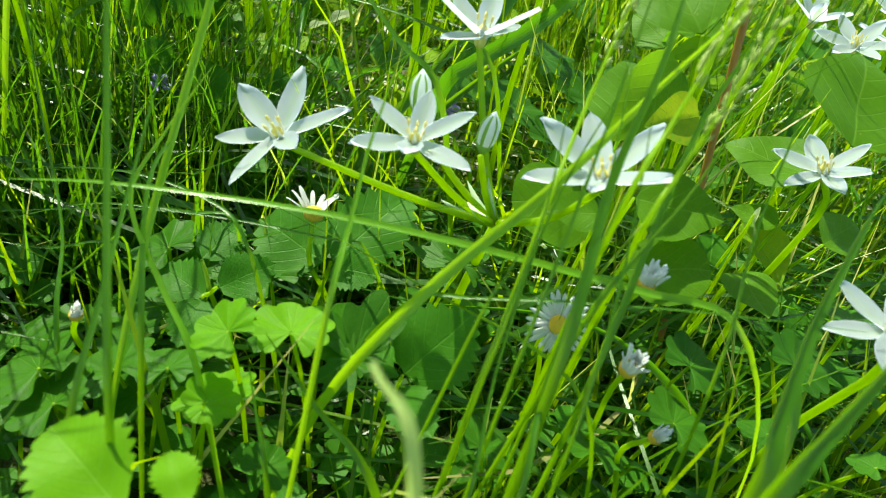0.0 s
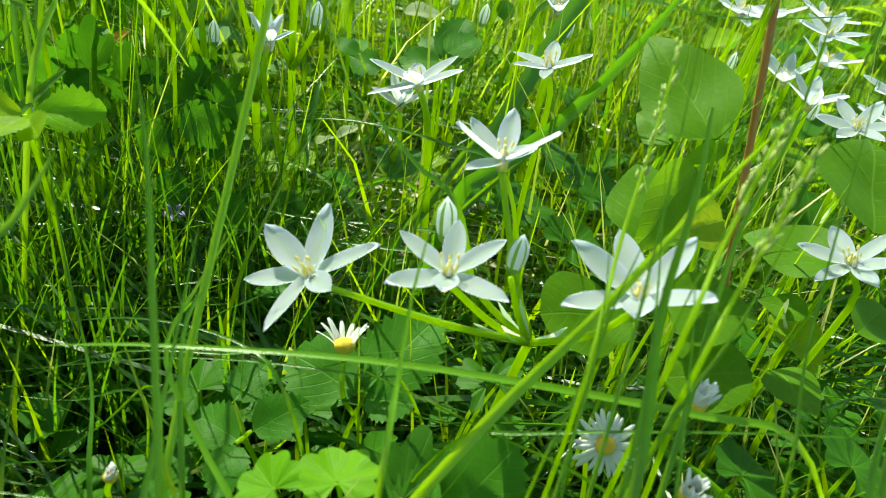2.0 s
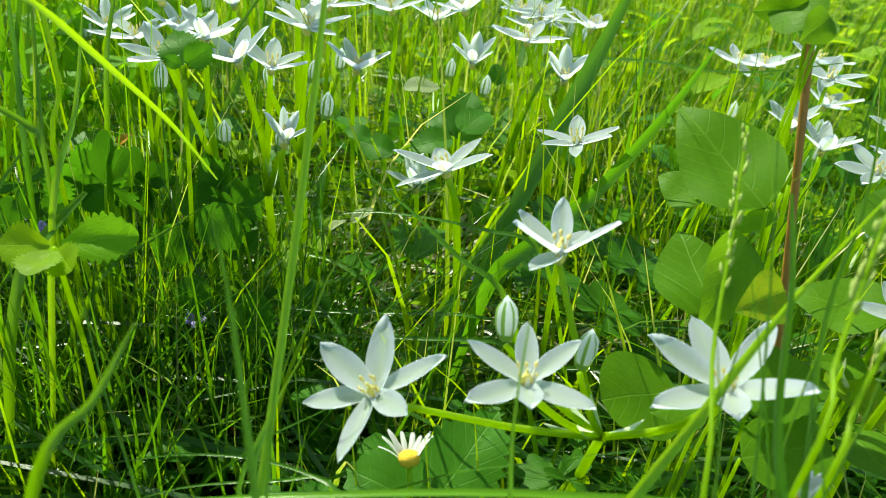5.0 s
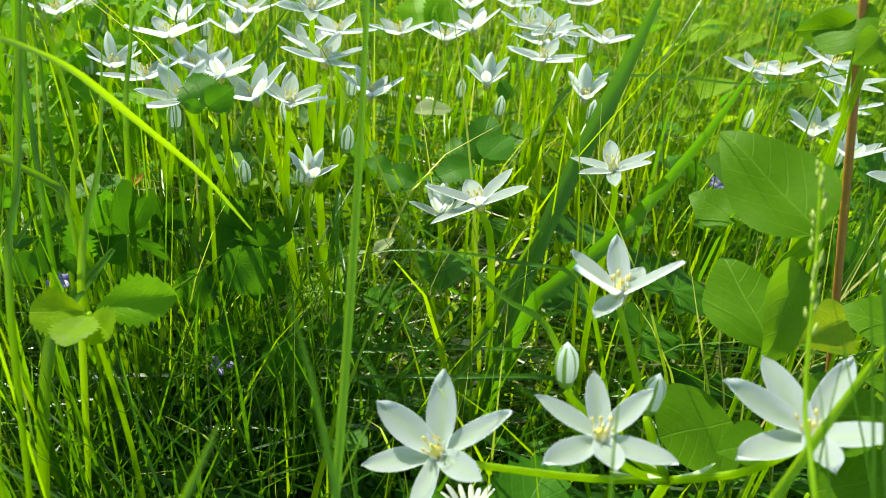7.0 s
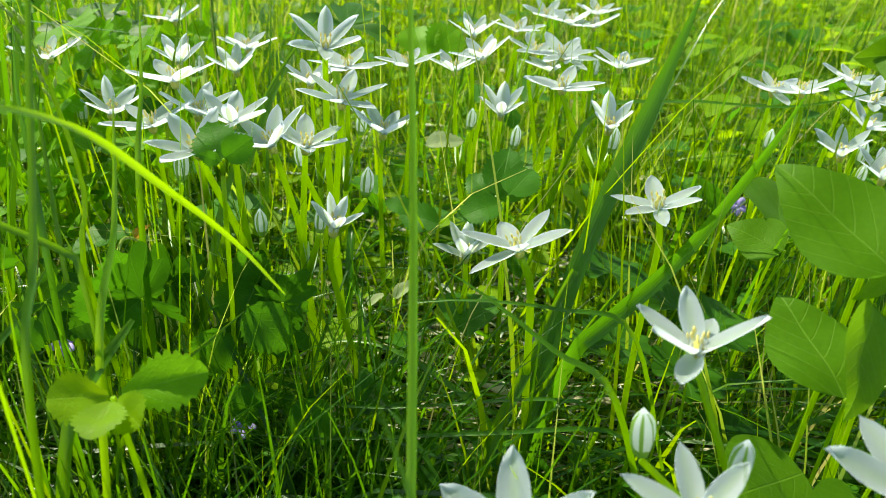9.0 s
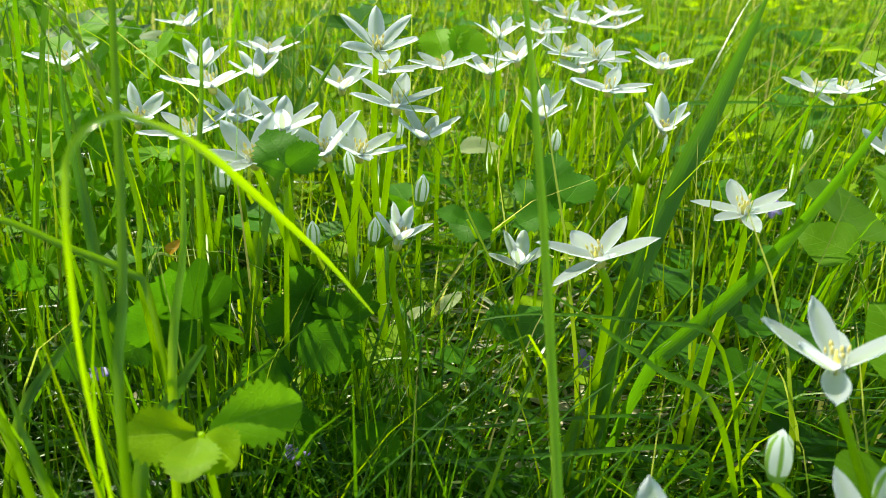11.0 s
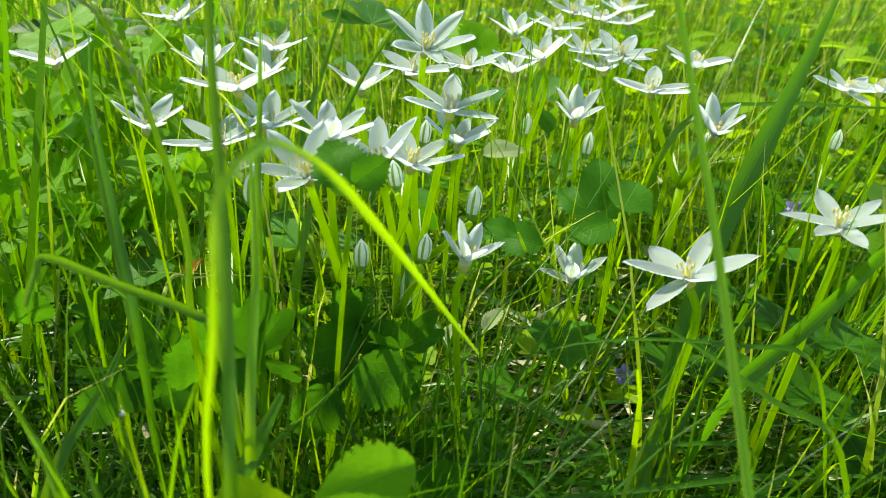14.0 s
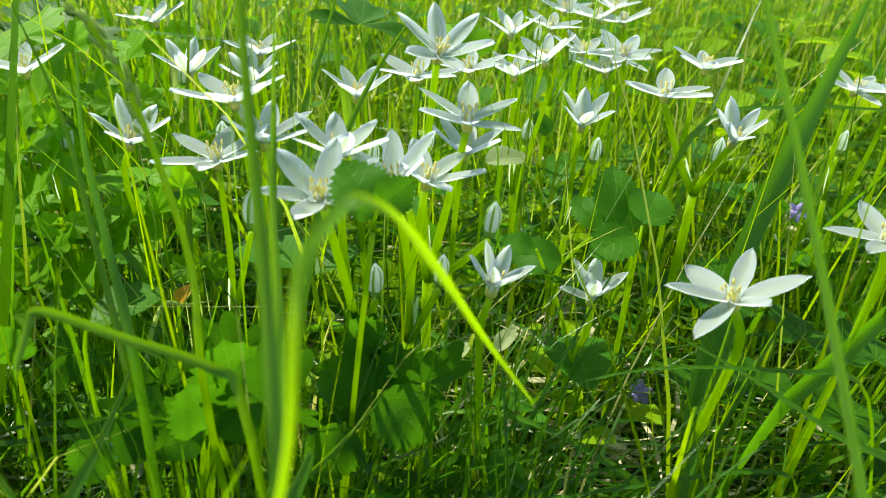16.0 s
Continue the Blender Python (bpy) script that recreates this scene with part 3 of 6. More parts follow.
def leaf_mesh(kind, mat, seed, droop=0.10, cup=0.16):
    """A leaf of unit length along +x, its stalk at the origin: toothed, ovate, crenate or lobed."""
    rng = random.Random(seed)
    verts, uvs, faces = [], [], []
    p1, p2 = rng.uniform(0, 6), rng.uniform(0, 6)

    def relief(x, y):
        wave = 0.018 * math.sin(9 * x + p1) + 0.02 * math.sin(7 * y + p2 + 3 * x)
        return -droop * x * x + cup * abs(y) - 0.5 * cup * y * y + wave

    if kind in ("ovate", "toothed", "round", "strawberry"):
        rows, cols = (37 if kind == "strawberry" else 31), 9
        for i in range(rows):
            s = i / (rows - 1)
            if kind == "round":
                w = 0.5 * math.sqrt(max(0, 1 - (2 * s - 1) ** 2)) ** 0.9
            elif kind == "ovate":
                w = 0.42 * math.sin(math.pi * s ** 0.72) ** 0.8 * (1 - 0.25 * s)
            elif kind == "strawberry":
                w = 0.43 * math.sin(math.pi * min(1.0, s ** 1.2 * 0.93 + 0.03)) ** 0.75 * (1 + 0.22 * (abs(math.sin(math.pi * i / 4.0)) - 0.5) * min(1, 3 * s))
            else:
                w = 0.42 * math.sin(math.pi * s ** 0.85) ** 0.7
            tooth = (i % 3) / 2.0 if kind == "toothed" else 0.15 * (i % 2)
            for j in range(cols):
                v = -1 + 2 * j / (cols - 1)
                edge = max(0.0, abs(v) - 0.6) / 0.4
                y = w * v * (1 + (0.18 if kind != "round" else 0.03) * edge * (0.5 - tooth))
                x = s + (0.045 if kind == "toothed" else 0.01) * edge * (0.5 - tooth) + 0.03 * abs(v) * (0.5 - s)
                verts.append((x, y, relief(x, y)))
                uvs.append((x, y))
        for i in range(rows - 1):
            for j in range(cols - 1):
                a = i * cols + j
                faces.append((a, a + cols, a + cols + 1, a + 1))
    else:
        rings, spokes = 5, 73
        most = radians(152 if kind == "crenate" else 118)
        for i in range(rings):
            f = 0.04 + 0.96 * i / (rings - 1)
            for k in range(spokes):
                a = -most + 2 * most * k / (spokes - 1)
                if kind == "crenate":
                    r = 0.60 * (0.80 + 0.20 * math.cos(a)) * (1 + (0.26 * abs(math.sin(4.5 * a + 0.7)) ** 0.6 - 0.12) * f ** 3) + 0.06
                else:
                    lobe = abs(math.cos(1.5 * a)) ** 0.8
                    r = (0.14 + 0.80 * lobe) * (1 - 0.16 * abs(a)) * (1 + (0.16 * abs(math.sin(6.0 * a + 0.9)) - 0.10) * 2 * f ** 3)
                x, y = f * r * math.cos(a), f * r * math.sin(a)
                fold = 0.018 * math.cos(9 * a) * f
                verts.append((x, y, relief(x, y) + fold))
                uvs.append((x, y))
        for i in range(rings - 1):
            for k in range(spokes - 1):
                a = i * spokes + k
                faces.append((a, a + spokes, a + spokes + 1, a + 1))
    return mesh_of(kind + "_leaf", verts, faces, [mat], uvs)


LEAVES = {
    "ovate": [leaf_mesh("ovate", LEAF_BROAD, s) for s in (1, 2)],
    "yellow": [leaf_mesh("ovate", LEAF_YELLOW, 3, 0.2, 0.3)],
    "round": [leaf_mesh("round", LEAF_BROAD, 4, 0.05, 0.1)],
    "toothed": [leaf_mesh("toothed", LEAF_TOOTHED, s) for s in (5, 6, 7)],
    "fresh": [leaf_mesh("strawberry", LEAF_FRESH, s, 0.12, 0.2) for s in (8, 9)],
    "lime": [leaf_mesh("strawberry", LEAF_LIME_LIT, s, 0.14, 0.2) for s in (20, 21)],
    "crenate": [leaf_mesh("crenate", LEAF_SHADED, s, 0.12, 0.12) for s in (10, 11, 12)],
    "ivy": [leaf_mesh("crenate", LEAF_IVY_SUNLIT, s, 0.14, 0.14) for s in (16, 17, 18)],
    "lobed": [leaf_mesh("lobed", LEAF_SHADED, s, 0.15, 0.10) for s in (13, 14)],
    "dead": [leaf_mesh("ovate", LEAF_DEAD, 15, 0.5, 0.6)],
    "pale": [leaf_mesh("toothed", LEAF_PALE_GLINT, 19, 0.2, 0.2)],
}
LEAF_WORDS = {
    "ovate": ("broad-leaved seedling with oval green leaves", "seedling"), "yellow": ("seedling with a yellowing leaf", "seedling"),
    "round": ("low plant with a round green leaf", "herb"), "toothed": ("low herb with dark green toothed leaves", "herb"),
    "fresh": ("bright green three-part toothed leaf on a stalk", "herb"), "crenate": ("ground ivy with round scalloped green leaves", "ground ivy"),
    "ivy": ("ground ivy with scalloped leaves coloured bright as sunlit", "ground ivy"),
    "lobed": ("buttercup with deeply lobed green leaves", "buttercup"), "dead": ("curled orange-brown dead leaf", "dead leaf"), "pale": ("pale leaf, its white sun glint put into the colour", "dead leaf"),
}


def leaf_pose(base, tip, ratio, up):
    """The pose and size of a unit leaf from its foot to its tip, its face turned towards up."""
    x = Vector(tip) - Vector(base)
    size = x.length
    x.normalize()
    z = (Vector(up) - x * Vector(up).dot(x)).normalized()
    y = z.cross(x)
    m = Matrix((x, y, z)).transposed().to_4x4()
    return m @ Matrix.Diagonal((size, size * ratio, size, 1))


def leaf_plant(kind, leaves, root=None, seed=0, name="", label="", stalk=0.0007, joint=None):
    """A low plant: leaves (base, tip, ratio, up, and a kind of its own) on stalks that rise from one root."""
    rng = random.Random(seed)
    first = Vector(leaves[0][0])
    if root is None:
        root = (first.x + rng.uniform(-0.012, 0.012), first.y + rng.uniform(0.0, 0.018))
    root = Vector((root[0], root[1], ground_height(*root[:2]) - 0.001))
    words, kindred = LEAF_WORDS[kind]
    plant = thing(name or kindred.replace(" ", "_"), root, label or words, kindred, kindred + " leaves in the grass")
    if joint is not None:
        joint = Vector(joint)
        part("stalk", tube("stalk", [Vector((0, 0, 0)), (joint - root) * 0.55 + Vector((0, 0.004, 0.004)), joint - root], stalk * 1.3, STEM, stalk, 6, 9), plant)
    for base, tip, ratio, up, *own in leaves:
        base, tip = Vector(base), Vector(tip)
        foot = joint if joint is not None else root
        if (base - foot).length > 0.002:
            bend = foot.lerp(base, 0.6) + Vector((0, 0, 0.10 * (base - foot).length))
            part("leaf_stalk", tube("leaf_stalk", [foot - root, bend - root, base - root], stalk, STEM, stalk * 0.7, 5, 8), plant)
        shapes = LEAVES[own[0] if own else kind]
        mesh = shapes[rng.randrange(len(shapes))]
        part("leaf", mesh, plant, Matrix.Translation(base - root) @ leaf_pose(base, tip, ratio, up))
    return plant


FACE = (0, -0.45, 0.9)
HANG = (0.10, -1, 0.42)


# ---- leaf plants, by place ----
seedling_root = Vector((0.0935, 0.2040, 0.0))
seedling = thing("brown_stalk_shrub", seedling_root, "young shrub with a bare reddish-brown stalk", "shrub")
part("stalk", tube("stalk", [Vector((0, 0, 0)), Vector((0.0737, 0.2160, 0.1072)) - seedling_root, Vector((0.0559, 0.2268, 0.2032)) - seedling_root, Vector((0.0470, 0.2322, 0.2512)) - seedling_root], 0.0013, BARK, 0.0010, 8, 16), seedling)
leaf_plant("ovate", [((0.0528, 0.2018, 0.1427), (0.0316, 0.2343, 0.1604), 0.78, (0.15, -1, 0.15)), ((0.0508, 0.2035, 0.1331), (0.0354, 0.1758, 0.1182), 0.72, (0.15, -1, 0.15)), ((0.0585, 0.2100, 0.1392), (0.0470, 0.2060, 0.1324), 0.60, (0.15, -1, 0.15)), ((0.0574, 0.2252, 0.1917), (0.0450, 0.2346, 0.1874), 0.80, (0.15, -1, 0.15))], seed=2, root=(0.0750, 0.2250), name='broad_leaved_seedling', label='seedling with large oval green leaves on a stalk')
leaf_plant("yellow", [((0.0572, 0.1865, 0.1269), (0.0441, 0.1772, 0.1256), 1.10, (0, -0.8, 0.6))], seed=3, root=(0.0700, 0.2000))
leaf_plant("ovate", [((0.0582, 0.2185, 0.1897), (0.0486, 0.2371, 0.1923), 0.90, (0,-1,0.2)), ((0.0602, 0.2191, 0.1911), (0.0513, 0.2109, 0.1856), 0.90, (0,-1,0.2))], seed=4)
leaf_plant("round", [((0.0420, 0.1962, 0.0823), (0.0171, 0.1831, 0.0881), 1.00, FACE)], seed=5)
leaf_plant("ovate", [((0.0469, 0.1963, 0.1085), (0.0410, 0.2305, 0.1216), 0.95, (0,-0.8,0.6))], seed=6)
leaf_plant("ovate", [((0.1103, 0.2181, 0.1034), (0.0831, 0.2343, 0.1006), 0.95, FACE), ((0.1135, 0.1977, 0.0923), (0.1309, 0.2174, 0.0937), 0.80, FACE)], seed=7)
leaf_plant("ovate", [((0.1134, 0.2159, 0.1174), (0.1225, 0.2595, 0.1347), 1.10, (0,-0.8,0.6))], seed=8)
leaf_plant("ovate", [((0.0400, 0.1715, 0.0985), (0.0250, 0.1675, 0.0980), 1.00, FACE), ((0.0487, 0.1790, 0.1017), (0.0738, 0.1758, 0.1054), 1.10, FACE)], seed=9)
leaf_plant("round", [((0.0517, 0.1671, 0.0853), (0.0739, 0.1674, 0.0939), 0.90, FACE)], seed=10)
leaf_plant("ovate", [((0.0883, 0.1846, 0.0833), (0.0931, 0.1628, 0.0872), 0.90, FACE), ((0.1032, 0.2078, 0.0894), (0.0881, 0.2130, 0.0883), 0.80, FACE)], seed=11)
leaf_plant("yellow", [((0.0998, 0.2193, 0.0797), (0.1079, 0.1949, 0.0802), 0.80, FACE)], seed=12)
leaf_plant("ovate", [((0.0638, 0.2772, 0.1157), (0.0779, 0.3159, 0.1238), 1.00, (0,-0.8,0.6)), ((0.0618, 0.2693, 0.1139), (0.0461, 0.2846, 0.1168), 1.00, (0,-0.8,0.6))], seed=13)
leaf_plant("toothed", [((-0.0299, 0.1526, 0.0701), (-0.0528, 0.1613, 0.0738), 1.15, FACE), ((-0.0286, 0.1533, 0.0709), (-0.0122, 0.1785, 0.0849), 0.80, FACE), ((-0.0284, 0.1516, 0.0704), (-0.0142, 0.1483, 0.0758), 1.00, FACE)], seed=14, joint=(-0.0286, 0.1529, 0.0687))
leaf_plant("toothed", [((-0.0611, 0.1418, 0.0693), (-0.0560, 0.1573, 0.0735), 0.90, FACE), ((-0.0537, 0.1347, 0.0680), (-0.0413, 0.1426, 0.0751), 0.95, FACE), ((-0.0564, 0.1330, 0.0657), (-0.0721, 0.1393, 0.0661), 0.95, FACE), ((-0.0565, 0.1312, 0.0665), (-0.0565, 0.1165, 0.0634), 0.90, FACE)], seed=15, joint=(-0.0554, 0.1343, 0.0657))
leaf_plant("toothed", [((-0.0006, 0.1183, 0.0732), (0.0119, 0.1303, 0.0881), 1.15, FACE), ((-0.0012, 0.1146, 0.0719), (0.0095, 0.1027, 0.0747), 0.90, FACE), ((-0.0062, 0.1315, 0.0704), (-0.0158, 0.1170, 0.0715), 1.00, FACE)], seed=16)
leaf_plant("lobed", [((-0.0126, 0.1158, 0.0788), (-0.0089, 0.1282, 0.0889), 1.20, FACE), ((-0.0129, 0.1137, 0.0792), (-0.0165, 0.1028, 0.0779), 1.10, FACE), ((-0.0125, 0.1148, 0.0791), (-0.0267, 0.1203, 0.0817), 1.00, FACE)], seed=17, joint=(-0.0125, 0.1155, 0.0783))
leaf_plant("lobed", [((0.0046, 0.1648, 0.0718), (-0.0068, 0.1710, 0.0715), 1.10, FACE), ((0.0078, 0.1653, 0.0725), (0.0126, 0.1744, 0.0758), 1.00, FACE)], seed=18)
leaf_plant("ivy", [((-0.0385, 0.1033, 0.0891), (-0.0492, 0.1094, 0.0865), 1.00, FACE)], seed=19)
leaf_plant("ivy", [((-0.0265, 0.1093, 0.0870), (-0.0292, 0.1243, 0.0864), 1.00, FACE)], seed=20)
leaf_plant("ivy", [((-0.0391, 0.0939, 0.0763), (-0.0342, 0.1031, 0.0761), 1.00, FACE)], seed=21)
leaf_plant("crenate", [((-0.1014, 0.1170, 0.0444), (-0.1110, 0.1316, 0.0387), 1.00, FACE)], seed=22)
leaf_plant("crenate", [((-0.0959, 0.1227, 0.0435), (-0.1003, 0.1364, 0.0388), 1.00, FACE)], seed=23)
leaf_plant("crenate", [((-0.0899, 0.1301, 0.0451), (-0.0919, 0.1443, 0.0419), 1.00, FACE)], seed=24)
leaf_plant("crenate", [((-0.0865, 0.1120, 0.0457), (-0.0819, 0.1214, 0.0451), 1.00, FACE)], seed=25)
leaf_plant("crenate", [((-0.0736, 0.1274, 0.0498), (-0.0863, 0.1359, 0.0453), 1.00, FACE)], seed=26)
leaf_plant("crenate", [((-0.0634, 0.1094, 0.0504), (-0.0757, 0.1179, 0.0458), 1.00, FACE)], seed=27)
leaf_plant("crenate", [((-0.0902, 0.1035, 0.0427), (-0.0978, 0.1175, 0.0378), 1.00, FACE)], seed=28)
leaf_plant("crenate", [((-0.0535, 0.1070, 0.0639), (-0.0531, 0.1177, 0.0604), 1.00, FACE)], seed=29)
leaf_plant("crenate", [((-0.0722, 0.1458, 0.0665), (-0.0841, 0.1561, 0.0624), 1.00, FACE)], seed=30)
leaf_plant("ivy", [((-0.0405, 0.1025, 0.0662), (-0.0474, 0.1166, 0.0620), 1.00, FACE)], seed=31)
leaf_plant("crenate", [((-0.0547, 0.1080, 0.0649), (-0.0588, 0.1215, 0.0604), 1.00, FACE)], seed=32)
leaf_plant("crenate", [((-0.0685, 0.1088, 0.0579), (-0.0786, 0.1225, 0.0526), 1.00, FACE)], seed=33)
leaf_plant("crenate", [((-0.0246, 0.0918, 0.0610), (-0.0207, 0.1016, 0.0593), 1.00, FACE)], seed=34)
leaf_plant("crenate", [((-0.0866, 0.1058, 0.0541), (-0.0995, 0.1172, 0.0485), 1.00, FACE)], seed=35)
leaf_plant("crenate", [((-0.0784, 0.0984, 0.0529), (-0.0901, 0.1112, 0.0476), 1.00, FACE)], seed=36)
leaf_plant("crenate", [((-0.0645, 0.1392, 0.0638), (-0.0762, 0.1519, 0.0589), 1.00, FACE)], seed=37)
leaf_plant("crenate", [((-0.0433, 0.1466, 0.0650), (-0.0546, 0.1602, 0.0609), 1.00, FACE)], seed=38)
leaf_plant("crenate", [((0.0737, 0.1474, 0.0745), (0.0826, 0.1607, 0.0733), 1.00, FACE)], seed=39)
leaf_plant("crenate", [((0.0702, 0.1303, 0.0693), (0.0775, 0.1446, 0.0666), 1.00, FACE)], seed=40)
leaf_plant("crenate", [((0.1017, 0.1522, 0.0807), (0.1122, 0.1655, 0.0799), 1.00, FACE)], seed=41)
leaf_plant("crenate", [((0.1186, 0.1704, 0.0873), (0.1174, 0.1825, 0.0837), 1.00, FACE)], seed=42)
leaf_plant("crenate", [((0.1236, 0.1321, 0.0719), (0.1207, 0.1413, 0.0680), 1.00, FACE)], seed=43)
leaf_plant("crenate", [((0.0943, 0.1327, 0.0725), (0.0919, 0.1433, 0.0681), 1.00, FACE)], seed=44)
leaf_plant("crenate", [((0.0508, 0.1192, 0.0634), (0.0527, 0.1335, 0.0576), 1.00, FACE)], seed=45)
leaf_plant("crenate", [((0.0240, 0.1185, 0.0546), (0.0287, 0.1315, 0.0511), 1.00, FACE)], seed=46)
leaf_plant("fresh", [((-0.0378, 0.0578, 0.0936), (-0.0548, 0.0668, 0.0983), 0.90, (0.2,-0.3,0.9)), ((-0.0279, 0.0598, 0.0962), (-0.0346, 0.0672, 0.0989), 0.80, (0.2,-0.3,0.9))], seed=47)
NEAR_LEAF = (0, -0.75, 0.6)
leaf_plant("fresh", [
    ((-0.1307, 0.1801, 0.1213), (-0.1127, 0.1835, 0.1251), 0.74, NEAR_LEAF), ((-0.1318, 0.1792, 0.1206), (-0.1246, 0.1708, 0.1205), 0.95, NEAR_LEAF, "lime"),
    ((-0.1328, 0.1786, 0.1203), (-0.1326, 0.1669, 0.1214), 1.00, NEAR_LEAF, "lime"), ((-0.1336, 0.1794, 0.1213), (-0.1490, 0.1806, 0.1191), 0.80, NEAR_LEAF, "lime"),
], seed=48, joint=(-0.1324, 0.1792, 0.1208), label="strawberry plant with one green and three yellowing toothed leaflets")
leaf_plant("toothed", [((-0.1222, 0.2510, 0.1493), (-0.1285, 0.2607, 0.1586), 1.10, HANG), ((-0.1219, 0.2514, 0.1500), (-0.1133, 0.2523, 0.1565), 1.00, HANG), ((-0.1223, 0.2491, 0.1499), (-0.1280, 0.2484, 0.1525), 0.90, HANG)], seed=49, joint=(-0.1226, 0.2511, 0.1451))
leaf_plant("toothed", [((-0.0329, 0.3172, 0.1100), (-0.0270, 0.3364, 0.1266), 0.80, (0,-0.8,0.6)), ((-0.0348, 0.3176, 0.1099), (-0.0447, 0.3300, 0.1161), 0.90, (0,-0.8,0.6)), ((-0.0330, 0.3152, 0.1104), (-0.0189, 0.3233, 0.1205), 0.75, (0,-0.8,0.6)), ((-0.0568, 0.3008, 0.1064), (-0.0730, 0.3104, 0.1071), 0.80, (0,-0.8,0.6))], seed=50, joint=(-0.0341, 0.3151, 0.1099))
leaf_plant("lobed", [((-0.1763, 0.2755, 0.0868), (-0.1864, 0.2721, 0.0721), 1.00, HANG), ((-0.1756, 0.2753, 0.0869), (-0.1651, 0.2695, 0.0676), 1.10, HANG), ((-0.1748, 0.2759, 0.0883), (-0.1722, 0.2728, 0.0985), 1.00, HANG)], seed=51, joint=(-0.1758, 0.2759, 0.0880))
leaf_plant("lobed", [((-0.1579, 0.2881, 0.0854), (-0.1657, 0.2845, 0.1028), 1.10, HANG), ((-0.1571, 0.2879, 0.0855), (-0.1517, 0.2830, 0.0736), 1.10, HANG), ((-0.1562, 0.2885, 0.0870), (-0.1437, 0.2865, 0.0967), 1.00, HANG)], seed=52, joint=(-0.1573, 0.2888, 0.0848))
leaf_plant("lobed", [((-0.1226, 0.2774, 0.0904), (-0.1364, 0.2748, 0.0823), 1.10, HANG), ((-0.1211, 0.2771, 0.0905), (-0.1073, 0.2754, 0.0909), 1.00, HANG), ((-0.1226, 0.2781, 0.0918), (-0.1242, 0.2743, 0.1083), 1.00, HANG)], seed=53, joint=(-0.1222, 0.2774, 0.0907))
leaf_plant("toothed", [((-0.1278, 0.3122, 0.0243), (-0.1175, 0.3091, 0.0186), 0.90, HANG), ((-0.1102, 0.3011, 0.0107), (-0.0951, 0.2992, 0.0180), 0.90, HANG)], seed=54)
leaf_plant("toothed", [((-0.1191, 0.2691, 0.0951), (-0.1361, 0.2666, 0.0885), 1.00, HANG), ((-0.1173, 0.2693, 0.0959), (-0.1028, 0.2660, 0.0882), 1.00, HANG), ((-0.1192, 0.2746, 0.0947), (-0.1263, 0.2711, 0.1085), 1.00, HANG)], seed=55, joint=(-0.1182, 0.2710, 0.0947))
leaf_plant("toothed", [((-0.1593, 0.2419, 0.0988), (-0.1629, 0.2382, 0.1161), 1.00, HANG), ((-0.1585, 0.2418, 0.0989), (-0.1480, 0.2401, 0.1092), 1.00, HANG)], seed=56)
leaf_plant("toothed", [((-0.1592, 0.2515, 0.1009), (-0.1472, 0.2481, 0.1158), 0.90, HANG), ((-0.1611, 0.2510, 0.1000), (-0.1775, 0.2489, 0.0894), 1.00, HANG)], seed=57)
leaf_plant("toothed", [((-0.0311, 0.3020, 0.1179), (-0.0194, 0.3166, 0.1249), 0.90, FACE), ((-0.0332, 0.3009, 0.1159), (-0.0508, 0.2943, 0.1130), 0.90, FACE), ((-0.0664, 0.2999, 0.1121), (-0.0777, 0.3020, 0.1154), 0.90, FACE)], seed=58)
leaf_plant("fresh", [((-0.0630, 0.4622, 0.1308), (-0.0684, 0.4820, 0.1464), 1.00, (0,-0.8,0.6)), ((-0.0599, 0.4627, 0.1322), (-0.0434, 0.4796, 0.1458), 0.90, (0,-0.8,0.6))], seed=59)
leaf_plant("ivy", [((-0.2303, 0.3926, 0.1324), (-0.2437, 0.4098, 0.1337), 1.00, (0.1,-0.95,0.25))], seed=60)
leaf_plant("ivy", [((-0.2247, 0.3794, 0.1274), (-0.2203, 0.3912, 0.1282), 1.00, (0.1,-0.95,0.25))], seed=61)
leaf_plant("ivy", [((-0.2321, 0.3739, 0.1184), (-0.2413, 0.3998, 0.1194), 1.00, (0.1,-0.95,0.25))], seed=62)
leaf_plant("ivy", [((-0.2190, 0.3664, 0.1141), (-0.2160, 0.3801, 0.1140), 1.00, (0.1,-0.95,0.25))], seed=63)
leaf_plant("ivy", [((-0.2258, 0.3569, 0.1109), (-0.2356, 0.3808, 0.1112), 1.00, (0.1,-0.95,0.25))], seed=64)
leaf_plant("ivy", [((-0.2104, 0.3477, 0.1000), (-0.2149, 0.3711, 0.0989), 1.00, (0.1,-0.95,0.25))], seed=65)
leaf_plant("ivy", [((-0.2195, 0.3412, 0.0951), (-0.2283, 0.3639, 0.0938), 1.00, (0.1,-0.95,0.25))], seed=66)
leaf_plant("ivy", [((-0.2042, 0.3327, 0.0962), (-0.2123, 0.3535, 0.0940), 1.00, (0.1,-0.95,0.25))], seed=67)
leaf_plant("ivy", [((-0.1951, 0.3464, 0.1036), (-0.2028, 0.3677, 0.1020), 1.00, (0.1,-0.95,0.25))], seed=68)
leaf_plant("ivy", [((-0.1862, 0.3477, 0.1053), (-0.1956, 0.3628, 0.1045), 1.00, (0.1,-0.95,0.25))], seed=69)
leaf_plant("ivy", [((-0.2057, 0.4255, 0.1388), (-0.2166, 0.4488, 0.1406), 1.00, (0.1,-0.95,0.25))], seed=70)
